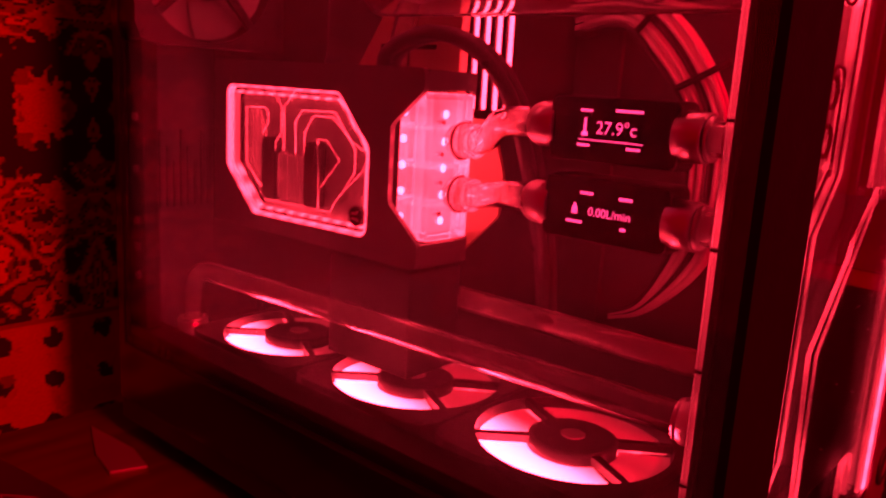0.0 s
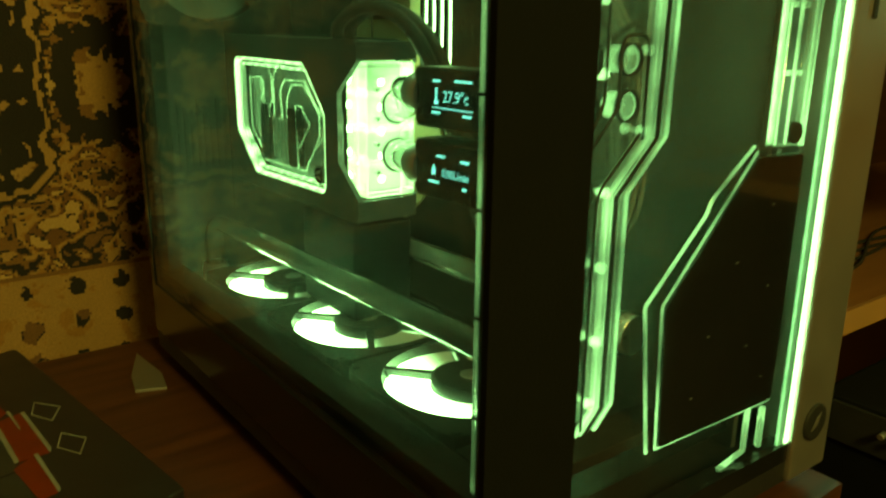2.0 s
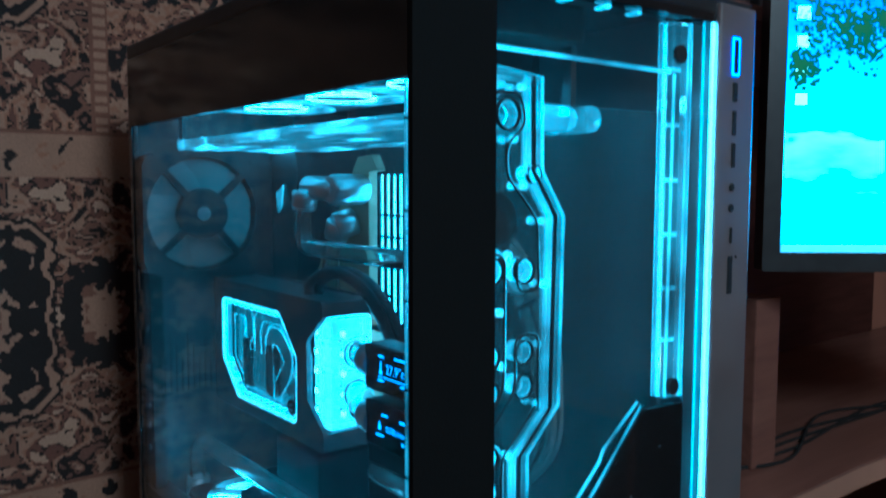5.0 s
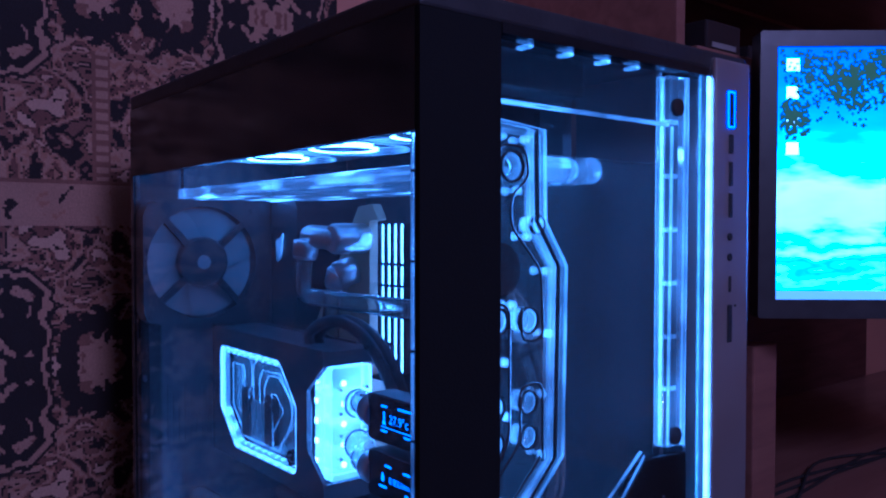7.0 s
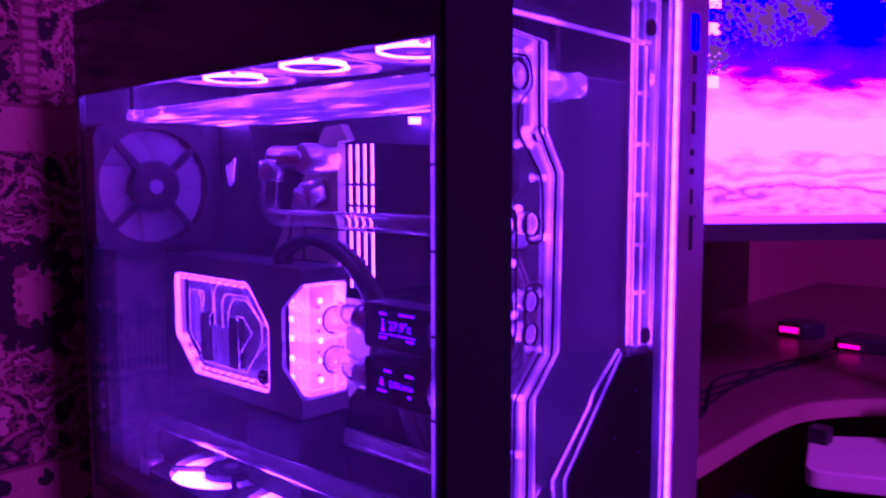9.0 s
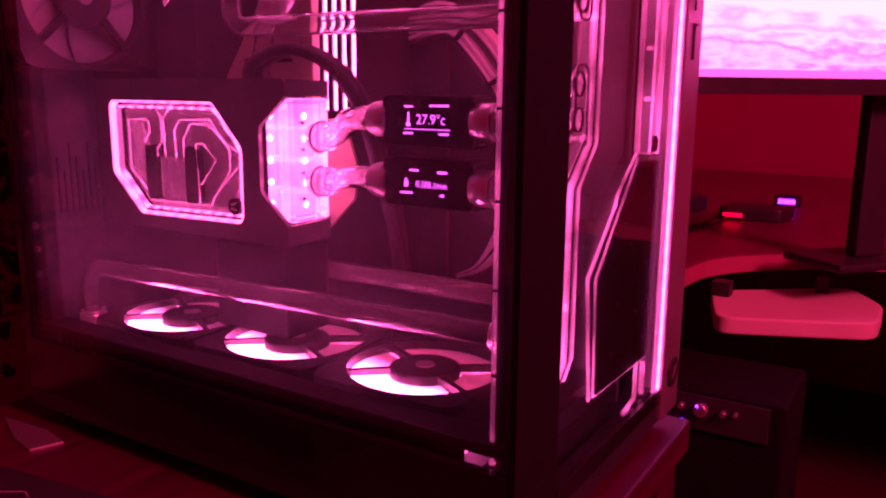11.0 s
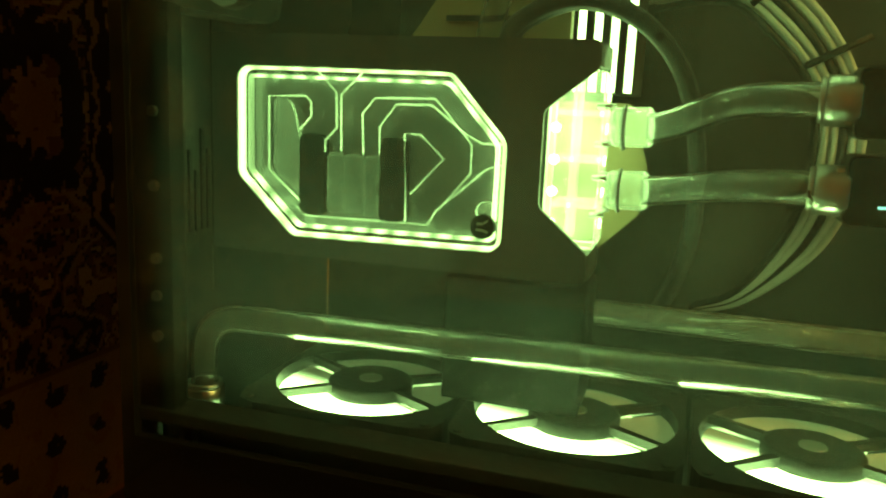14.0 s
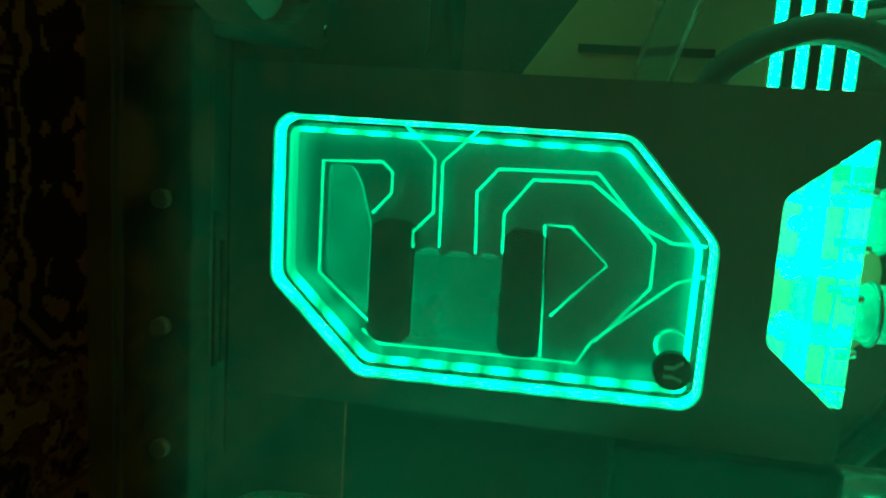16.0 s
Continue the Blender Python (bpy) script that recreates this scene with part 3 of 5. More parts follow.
badge = part("badge", cup(bmesh.new(), (X1 + 0.003, 0.199, 0.775), (X1 + 0.006, 0.199, 0.775), 0.013, 28), M_RUBBER, front, "round dark badge")
part("badge_mark", P([(0.194, 0.770), (0.199, 0.778), (0.204, 0.781), (0.200, 0.773)], "x", X1 + 0.006, X1 + 0.0066), M_ALU, badge)
for i in range(12):
    part("vent_slot", B(X0 + 0.004, X0 + 0.0055, -0.07 + i * 0.006, -0.0675 + i * 0.006, 0.90, 0.96 - 0.012 * (i % 3)), M_RUBBER, case)


# ---------------- fans ----------------
def fan(name, label, blade_mat, ring_mat=None, group="", guide=False, wide=False):
    """Case fan, 120 mm, axis along z, hub side up, centred on its top face."""
    f = thing(name, label, "fan", group)
    sq = []
    for i in range(48):
        a = 2 * math.pi * i / 48
        k = 0.0598 / max(abs(math.cos(a)), abs(math.sin(a)))
        k = min(k, 0.079)
        sq.append((k * math.cos(a), k * math.sin(a)))
    part("frame", P(sq, "z", -0.025, 0.0, hole=circle(0, 0, 0.0562, 48)), M_PLASTIC, f)
    part("hub", cup(bmesh.new(), (0, 0, -0.020), (0, 0, 0.0005), 0.0255, 32, 0.1), M_PLASTIC, f)
    part("hub_badge", cup(bmesh.new(), (0, 0, 0.0), (0, 0, 0.0012), 0.007, 20, 0.1), M_ALU, f, "silver disc")
    for a in ((42, 132, 222, 312) if wide else (36, 152, 221, 331)):
        a = radians(a)
        c, s = math.cos(a), math.sin(a)
        n = (-s * (0.0036 if wide else 0.0028), c * (0.0036 if wide else 0.0028))
        q = [(0.02 * c + n[0], 0.02 * s + n[1]), (0.02 * c - n[0], 0.02 * s - n[1]), (0.057 * c - n[0] * 0.8, 0.057 * s - n[1] * 0.8), (0.057 * c + n[0] * 0.8, 0.057 * s + n[1] * 0.8)]
        part("strut", P(q, "z", -0.005, -0.0005), M_PLASTIC, f)
    for i in range(7):
        bm = bmesh.new()
        a0 = 2 * math.pi * i / 7
        rows = []
        for k in range(6):
            r = 0.0245 + (0.0545 - 0.0245) * k / 5
            half = radians(27 if wide else 25 - 2 * k * 0.4)
            sw = radians(4 * k)
            row = []
            for j in range(5):
                t = j / 4
                a = a0 + sw - half + 2 * half * t
                row.append((r * math.cos(a), r * math.sin(a), (-0.0085 - 0.004 * t if wide else -0.007 - 0.013 * t) + 0.002 * math.sin(math.pi * t)))
            rows.append(row)
        vt = [[bm.verts.new(v) for v in row] for row in rows]
        vb = [[bm.verts.new((v[0], v[1], v[2] - 0.0012)) for v in row] for row in rows]
        for k in range(5):
            for j in range(4):
                bm.faces.new((vt[k][j], vt[k + 1][j], vt[k + 1][j + 1], vt[k][j + 1])).smooth = True
                bm.faces.new((vb[k][j], vb[k][j + 1], vb[k + 1][j + 1], vb[k + 1][j])).smooth = True
        part("blade", bm, blade_mat, f)
    # Glowing arcs added under the struts paint the fan's bright near half.
    if guide:
        for a0, a1 in ((156, 217), (225, 327), (335, 392), (40, 148)):
            arc = [radians(a0 + (a1 - a0) * i / 14) for i in range(15)]
            pts = [(0.0545 * math.cos(a), 0.0545 * math.sin(a)) for a in arc] + [(0.0262 * math.cos(a), 0.0262 * math.sin(a)) for a in reversed(arc)]
            part("added_glow_arc", P(pts, "z", -0.0085, -0.0065), M_FANGLOW, f, "added ring piece with painted glow")
    if ring_mat:
        # Annulus added over the blades; its emission paints the lit fan disc.
        part("added_glow_annulus", P(circle(0, 0, 0.0535, 48), "z", -0.0068, -0.0054, hole=circle(0, 0, 0.0300, 48)), M_DISC, f, "added milky ring with painted glow")
        part("outer_light_ring", P(circle(0, 0, 0.0560, 48), "z", -0.006, 0.0006, hole=circle(0, 0, 0.0538, 48)), M_EDGE2, f, "faintly glowing outer ring")
        part("light_ring", P(circle(0, 0, 0.0293, 48), "z", -0.003, 0.0008, hole=circle(0, 0, 0.0272, 48)), ring_mat, f, "glowing ring")
    for i in range(4):
        a = radians(45 + 90 * i)
        part("screw", cup(bmesh.new(), (0.074 * math.cos(a), 0.074 * math.sin(a), -0.002), (0.074 * math.cos(a), 0.074 * math.sin(a), 0.001), 0.003, 10), M_PLASTIC, f)
    return f


low = fan("bottom_fan", "black case fan with milky lit blades, lying flat", M_LITBLADE, None, "fans on the case floor", True)
FX = (-0.066, 0.057, 0.180)
low.matrix_basis = pose(FX[0], 0.003, 0.815)
for x in FX[1:]:
    copy_thing(low, pose(x, 0.003, 0.815))
# Glowing tray added under the fans to brighten them from below.
tray = thing("added_light_tray", "glowing tray added under the bottom fans for light", "LED light")
part("tray", B(-0.14, 0.25, -0.060, 0.066, 0.766, 0.772), M_PLASTIC, tray)
for x in FX:
    part("diffuser", B(x - 0.052, x + 0.052, -0.052, -0.006, 0.772, 0.776, bevel=0.001), M_LITBLADE, tray, "added glowing panel")
# Lip added to keep the tray's glow out of view.
part("front_lip", B(-0.14, 0.25, -0.064, -0.058, 0.754, 0.8035), M_PLASTIC, tray)
part("cover_strip", B(-0.168, 0.287, -0.080, -0.058, 0.804, 0.8115, bevel=0.001), M_RUBBER, tray, "black cover strip")
part("cover_strip", B(0.241, 0.287, -0.0575, 0.066, 0.804, 0.8115, bevel=0.001), M_RUBBER, tray)
part("radiator_core", B(-0.14, 0.25, -0.060, 0.066, 0.754, 0.766), M_RUBBER, tray)

top = fan("top_fan", "black case fan with a glowing hub ring, hanging under the top", M_LITBLADE, M_FANRING, "fans under the case top")
TX = (-0.072, 0.048, 0.168)
flip = pose(0, 0, 0, 180, 0, 0)
top.matrix_basis = pose(TX[0], 0.022, 1.184) @ flip
for x in TX[1:]:
    copy_thing(top, pose(x, 0.022, 1.184) @ flip)
rad = thing("top_radiator", "black radiator mounted under the case top", "radiator")
part("core", B(-0.135, 0.228, -0.040, 0.084, 1.2095, 1.231, bevel=0.002), M_PLASTIC, rad)
# Panel added to carry painted streaks of fan light; hangers belong to it.
part("added_streak_panel", B(-0.160, 0.258, -0.044, 0.084, 1.146, 1.156, bevel=0.002), M_STREAKS, rad, "added acrylic panel with painted light streaks")
for x in (-0.150, 0.250):
    part("hanger", B(x - 0.004, x + 0.004, -0.043, -0.037, 1.1565, 1.2055), M_PLASTIC, rad)
    part("hanger", B(x - 0.004, x + 0.004, 0.078, 0.083, 1.1565, 1.2055), M_PLASTIC, rad)
part("end_tank", B(0.228, 0.262, -0.040, 0.084, 1.206, 1.231, bevel=0.004), M_BLACK, rad)
part("end_tank", B(-0.165, -0.135, -0.040, 0.084, 1.206, 1.231, bevel=0.004), M_BLACK, rad)

rear = fan("rear_fan", "grey case fan standing upright in the rear panel", M_BLADE, wide=True)
rear.matrix_basis = pose(-0.146, -0.023, 1.083, 0, 90, 0)


# ---------------- graphics card ----------------
gpu = thing("graphics_card", "dark grey water-cooled graphics card with lit clear window", "graphics card")
GX0, GX1, GZ0, GZ1 = -0.170, 0.058, 0.888, 1.016
win = [(-0.153, 0.934), (-0.117, 0.899), (0.006, 0.901), (0.011, 0.906), (0.0115, 0.962), (-0.021, 0.998), (-0.148, 0.998), (-0.153, 0.993)]
winR = round_corners(win, 0.004, 3)
notch = [(GX1, 0.9045), (0.030, 0.9285), (0.030, 0.9795), (GX1, 1.0025)]
# front plate as a ring round the window plus the notch at its free end
outer = round_corners([(GX0, GZ0), (GX1 - 0.002, GZ0), (GX1, GZ0 + 0.004), *notch, (GX1, GZ1 - 0.004), (GX1 - 0.002, GZ1), (GX0, GZ1)], 0.003, 3)


def plate_with_window(bm, out, hole, y0, y1):
    """Fills between an outline and a window in it, with thickness."""
    for y in (y0, y1):
        es = []
        for ring in (out, hole):
            vs = [bm.verts.new((u, y, w)) for u, w in ring]
            es += [bm.edges.new((vs[i], vs[(i + 1) % len(vs)])) for i in range(len(vs))]
        bmesh.ops.triangle_fill(bm, use_beauty=True, use_dissolve=False, edges=es)
    for ring in (out, hole):
        k = len(ring)
        for i in range(k):
            (a, b), (c, d) = ring[i], ring[(i + 1) % k]
            bm.faces.new([bm.verts.new(v) for v in ((a, y0, b), (c, y0, d), (c, y1, d), (a, y1, b))])
    bmesh.ops.remove_doubles(bm, verts=bm.verts, dist=1e-5)
    bmesh.ops.recalc_face_normals(bm, faces=bm.faces)
    return bm


part("front_plate", plate_with_window(bmesh.new(), outer, winR, -0.004, 0.0), M_GREY, gpu, "dark grey anodised cover plate")
part("top_cover", B(GX0 + 0.001, GX1 - 0.001, 0.0, 0.046, GZ1 - 0.005, GZ1 - 0.001, bevel=0.001), M_GREY, gpu)
part("bottom_cover", B(GX0 + 0.001, GX1 - 0.001, 0.0, 0.046, GZ0 + 0.001, GZ0 + 0.005, bevel=0.001), M_GREY, gpu)
part("circuit_board", B(GX0, 0.03, 0.046, 0.050, GZ0, GZ1), M_BOARD, gpu)
part("end_frame_top", P([(0.0, 1.003), (0.044, 1.003), (0.046, 1.0), (0.046, GZ1 - 0.001), (0.0, GZ1 - 0.001)], "x", GX1 - 0.003, GX1), M_GREY, gpu)
part("end_frame_bottom", P([(0.0, GZ0 + 0.001), (0.046, GZ0 + 0.001), (0.046, 0.907), (0.044, 0.904), (0.0, 0.904)], "x", GX1 - 0.003, GX1), M_GREY, gpu)
rim = round_corners(inset(win, 0.0006), 0.0038, 3)
part("light_rim", P(rim, "y", -0.0035, 0.002, hole=round_corners(inset(win, 0.0024), 0.003, 3)), M_RIM, gpu, "glowing LED rim")
part("inner_rim", P(round_corners(inset(win, 0.0052), 0.003, 3), "y", -0.0003, 0.004, hole=round_corners(inset(win, 0.0070), 0.003, 3)), M_RIM2, gpu, "lit acrylic step")
part("cold_plate", P(round_corners(inset(win, 0.004), 0.003, 3), "y", 0.010, 0.014), M_PLATE, gpu, "nickel-plated cold plate")
part("window", P(round_corners(inset(win, 0.0031), 0.003, 3), "y", -0.002, -0.0005), M_PLEXI, gpu, "clear plexi window").visible_shadow = False


# Channel edges have painted glow; no LEDs run along them.
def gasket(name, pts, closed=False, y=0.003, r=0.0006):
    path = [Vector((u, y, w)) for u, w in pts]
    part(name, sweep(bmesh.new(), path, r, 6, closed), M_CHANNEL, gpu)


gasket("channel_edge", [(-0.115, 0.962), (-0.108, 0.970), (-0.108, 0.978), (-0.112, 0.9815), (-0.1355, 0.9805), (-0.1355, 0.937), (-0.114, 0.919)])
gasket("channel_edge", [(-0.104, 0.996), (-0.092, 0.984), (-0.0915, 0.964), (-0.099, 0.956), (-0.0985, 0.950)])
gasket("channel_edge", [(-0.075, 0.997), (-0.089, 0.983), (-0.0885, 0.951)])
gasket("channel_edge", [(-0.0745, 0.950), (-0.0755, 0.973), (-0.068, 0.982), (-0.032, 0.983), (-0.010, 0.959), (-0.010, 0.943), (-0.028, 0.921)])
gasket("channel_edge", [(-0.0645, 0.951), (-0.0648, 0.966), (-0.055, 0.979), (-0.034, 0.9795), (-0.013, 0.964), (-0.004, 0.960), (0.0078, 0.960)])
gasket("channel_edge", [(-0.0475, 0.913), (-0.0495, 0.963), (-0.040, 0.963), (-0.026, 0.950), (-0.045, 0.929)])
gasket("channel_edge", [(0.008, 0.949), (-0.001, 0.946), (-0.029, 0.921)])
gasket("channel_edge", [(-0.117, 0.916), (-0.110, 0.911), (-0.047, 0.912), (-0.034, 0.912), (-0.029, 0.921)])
part("jet_block", P(rounded(-0.1150, -0.0992, 0.912, 0.9595, 0.004, 4), "y", 0.0025, 0.0095), M_RUBBER, gpu, "black rounded block")
part("jet_block", P(rounded(-0.0640, -0.0482, 0.912, 0.9600, 0.004, 4), "y", 0.0025, 0.0095), M_RUBBER, gpu, "black rounded block")
# Chamber and fin columns emit faintly, to paint them as lit.
part("side_chamber", P(round_corners([(-0.134, 0.937), (-0.1165, 0.921), (-0.1165, 0.955), (-0.121, 0.972), (-0.125, 0.979), (-0.134, 0.979)], 0.002, 2), "y", 0.006, 0.0095), M_LENS, gpu, "milled chamber with faint painted glow")
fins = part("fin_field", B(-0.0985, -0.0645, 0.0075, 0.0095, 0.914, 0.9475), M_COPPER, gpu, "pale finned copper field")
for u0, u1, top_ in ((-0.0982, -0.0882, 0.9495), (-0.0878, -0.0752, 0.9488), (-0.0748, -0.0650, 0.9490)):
    part("fin_column", P(round_corners([(u0, 0.9145), (u1, 0.9145), (u1, top_ - 0.001), ((u0 + u1) / 2, top_ + 0.0012), (u0, top_ - 0.001)], 0.003, 4), "y", 0.0052, 0.0075), M_LENS, fins, "clear milled column with faint painted glow")
# Soft bright spot beside the logo, painted as a small glowing disc.
part("painted_bright_spot", cup(bmesh.new(), (-0.0005, 0.005, 0.9225), (-0.0005, 0.007, 0.9225), 0.0062, 18, 0.6), M_LENS, gpu, "bright spot of the window painted as a glowing disc")
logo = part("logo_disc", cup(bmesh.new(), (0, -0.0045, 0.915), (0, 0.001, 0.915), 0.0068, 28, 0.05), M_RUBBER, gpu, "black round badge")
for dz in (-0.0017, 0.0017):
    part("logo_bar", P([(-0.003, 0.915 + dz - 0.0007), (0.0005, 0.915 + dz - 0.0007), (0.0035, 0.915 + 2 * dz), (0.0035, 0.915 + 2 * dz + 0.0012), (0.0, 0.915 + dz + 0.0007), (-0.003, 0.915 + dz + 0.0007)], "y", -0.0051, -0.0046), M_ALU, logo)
# Block and inner walls glow by painted emission, besides the LEDs.
terminal = part("terminal", B(0.031, 0.060, 0.003, 0.043, 0.906, 1.001, bevel=0.002), M_TERMINAL, gpu, "clear acrylic terminal block with painted glow")
for z in (0.920, 0.937, 0.954, 0.971, 0.988):
    for x, y in ((0.036, 0.001), (0.061, 0.012)):
        out = (0, -0.0008, 0) if y < 0.01 else (0.0008, 0, 0)
        part("terminal_light", cup(bmesh.new(), (x, y + 0.0015, z), (x + out[0], y + 0.0015 + out[1], z), 0.0026, 14), M_TERM, terminal, "white LED")
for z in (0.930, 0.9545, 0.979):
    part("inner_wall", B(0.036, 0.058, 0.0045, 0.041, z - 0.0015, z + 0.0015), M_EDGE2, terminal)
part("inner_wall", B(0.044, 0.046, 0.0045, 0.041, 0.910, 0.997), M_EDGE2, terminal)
for z in (0.925, 0.945, 0.963, 0.983):
    for y in (0.010, 0.036):
        part("bolt", cup(bmesh.new(), (0.056, y, z), (0.0635, y, z), 0.0016, 10), M_CHROME, terminal)
part("mount_bracket", B(-0.018, 0.060, -0.010, 0.040, 0.8155, 0.887, bevel=0.002), M_MATTE, gpu, "black riser bracket")
part("backplate", P(round_corners([(-0.15, 0.895), (-0.02, 0.895), (-0.001, 0.8665), (0.015, 0.8665), (0.056, 0.898), (0.080, 0.922), (0.082, 0.950), (0.070, 0.985), (-0.15, 0.985)], 0.002, 2), "y", 0.0505, 0.0530), M_ARMOUR, gpu, "champagne metal backplate")
part("slot_plate", B(-0.172, -0.170, -0.004, 0.05, 0.86, 1.03), M_BLACK, gpu)


# ---------------- tubes, fittings, flow meters ----------------
def fitting(parent, a, b, r=0.0115, name="collar"):
    d = (Vector(b) - Vector(a)).normalized()
    bm = cup(bmesh.new(), a, b, r, 28, 0.06)
    cup(bm, Vector(b) + d * 0.0003, Vector(b) + d * 0.0028, r * 0.9, 28, 0.1)
    part(name, bm, M_CHROME, parent, "nickel compression collar")


def hard_tube(pts, r_bend, label, collars=((0, 1), (-1, -2)), r=0.008, shape=None):
    t = thing("hard_tube", label, "coolant tube", "clear coolant tubes")
    path = shape(pts) if shape else bent_path(pts, r_bend)
    bm = sweep(bmesh.new(), path, r, 20)
    wall = len(bm.faces)
    sweep(bm, path, r * 0.76, 20)
    bm.faces.ensure_lookup_table()
    bmesh.ops.reverse_faces(bm, faces=bm.faces[wall:])
    part("tube", bm, M_TUBE, t, "clear hard tube")
    for i, j in collars:
        a = Vector(pts[i])
        d = (Vector(pts[j]) - a).normalized()
        fitting(t, a - d * 0.003, a + d * 0.011)
    return t


hard_tube([(-0.160, -0.03, 0.797), (-0.160, -0.03, 0.852), (0.268, -0.03, 0.860)], 0.034, "clear hard tube bent along the bottom fans")
hard_tube([(0.0, 0.045, 0.80), (0.0, 0.045, 0.862), (0.268, 0.045, 0.862)], 0.03, "clear hard tube running behind another tube")
for z, dz in ((0.972, 0.018), (0.938, 0.012)):
    hard_tube([(0.066, 0.022, z), (0.090, 0.016, z + 0.002), (0.122, -0.008, z + dz - 0.003), (0.146, -0.023, z + dz), (0.172, -0.026, z + dz)], 0, "clear hard tube from graphics card to flow meter", collars=((-1, -2),), shape=smooth_path)
    # Sleeve added so the tube end glows; its brightness is painted emission.
    joint = thing("painted_tube_end", "joint added at the card terminal to paint the tube end bright", "tube fitting", "tube joints on the card")
    part("sleeve", cup(bmesh.new(), (0.0645, 0.0225, z), (0.084, 0.0178, z + 0.001), 0.0108, 28, 0.08), M_EDGE2, joint, "added clear sleeve with painted glow")
    part("ring", sweep(bmesh.new(), [(0.070, 0.0212 + 0.0112 * math.cos(a), z + 0.0112 * math.sin(a)) for a in (2 * math.pi * i / 24 for i in range(24))], 0.0012, 8, True), M_PLATE, joint, "dark nickel ring")
    hard_tube([(0.240, -0.027, z + dz), (0.274, -0.027, z + dz)], 0, "short clear tube from flow meter to reservoir plate")
hard_tube([(-0.014, 0.02, 1.103), (-0.020, 0.018, 1.056), (0.268, 0.018, 1.056)], 0.022, "clear hard tube from processor block to reservoir plate", collars=((0, 1), (-1, -2)))
hard_tube([(0.004, 0.044, 1.076), (-0.012, 0.043, 1.035), (-0.020, 0.052, 0.990)], 0.02, "clear hard tube dropping behind the graphics card", collars=((0, 1),))


def flow_meter(x0, x1, z0, z1, label, big, small):
    d = thing("flow_meter", label, "flow meter", "coolant flow meters")
    part("body", P(rounded(x0, x1, z0, z1, 0.004, 4), "y", -0.033, -0.015, bevel=0.001), M_PLASTIC, d)
    part("screen", P(rounded(x0 + 0.001, x1 - 0.001, z0 + 0.001, z1 - 0.001, 0.0035, 4), "y", -0.035, -0.0332), M_OLED, d, "glossy black display")
    part("rim", P(rounded(x0, x1, z0, z1, 0.004, 4), "y", -0.0346, -0.0332, hole=rounded(x0 + 0.0008, x1 - 0.0008, z0 + 0.0008, z1 - 0.0008, 0.0036, 4)), M_GREY, d, "grey metal rim")
    m = pose(0, 0, 0, 90, 0, 0)
    text_mesh("reading", big[0], big[1], M_PIX, Matrix.Translation((x0 + big[2], -0.0354, z0 + big[3])) @ m, d)
    for a, b, w, h in small:
        part("small_text", B(x0 + a, x0 + a + w, -0.0355, -0.0351, z0 + b, z0 + b + h), M_PIX, d)
    part("cap", B(x0 - 0.004, x0, -0.033, -0.019, z0 + 0.006, z1 - 0.006, bevel=0.001), M_CHROME, d)
    return d


flow_meter(0.172, 0.240, 0.9735, 1.0055, "black flow meter display reading 27.9 degrees", ("27.9°c", 0.0085, 0.026, 0.0145), ((0.017, 0.0245, 0.0065, 0.0012), (0.036, 0.0252, 0.014, 0.0012), (0.017, 0.0110, 0.034, 0.0005), (0.0165, 0.0080, 0.007, 0.0012), (0.043, 0.0080, 0.007, 0.0012), (0.0195, 0.0135, 0.0012, 0.008), (0.0185, 0.0130, 0.0032, 0.002)))
flow_meter(0.172, 0.240, 0.935, 0.967, "black flow meter display reading 0.00 litres a minute", ("0.00L/min", 0.0058, 0.026, 0.0135), ((0.021, 0.0235, 0.007, 0.0012), (0.042, 0.0228, 0.007, 0.0014), (0.014, 0.0090, 0.009, 0.0012), (0.044, 0.0085, 0.003, 0.0014), (0.017, 0.0135, 0.0028, 0.0035), (0.0178, 0.017, 0.0012, 0.0018)))


# ---------------- motherboard, memory, cables ----------------
mb = thing("motherboard", "black motherboard with pale metal armour", "motherboard")
part("board", B(-0.165, 0.105, 0.150, 0.154, 0.835, 1.160), M_BOARD, mb)
part("io_cover", P(round_corners([(-0.168, 1.0), (-0.120, 1.0), (-0.110, 1.03), (-0.110, 1.140), (-0.125, 1.158), (-0.168, 1.158)], 0.003), "y", 0.062, 0.150), M_PLASTIC, mb)
part("armour", P(round_corners([(-0.082, 1.000), (0.013, 1.137), (0.036, 1.139), (0.046, 1.1245), (0.0315, 1.1235), (0.0315, 0.985), (-0.082, 0.985)], 0.002), "y", 0.0585, 0.0680, bevel=0.001), M_ARMOUR, mb, "pale champagne metal armour plate")
part("heatsink_groove", B(-0.045, 0.010, 0.0572, 0.0588, 1.030, 1.0335), M_RUBBER, mb)
# Emblem emits a little, in place of the LED light it reflects.
part("emblem", P([(-0.150, 1.082), (-0.142, 1.088), (-0.137, 1.112), (-0.146, 1.106), (-0.154, 1.104), (-0.152, 1.094)], "y", 0.0598, 0.0612), M_EDGE, mb, "silver emblem with painted glow")
for a, b in (((-0.188, 0.149, 1.061), (-0.204, 0.149, 1.028)), ((-0.133, 0.149, 1.062), (-0.131, 0.149, 1.036))):
    part("trace", rod(bmesh.new(), a, b, 0.0006, 6), M_ARMOUR, mb, "thin yellow line")
part("debug_light", B(0.040, 0.047, 0.140, 0.1495, 1.143, 1.149), M_WHITELED, mb, "white status LEDs")
block = thing("processor_block", "nickel and acrylic water block on the processor", "water block")
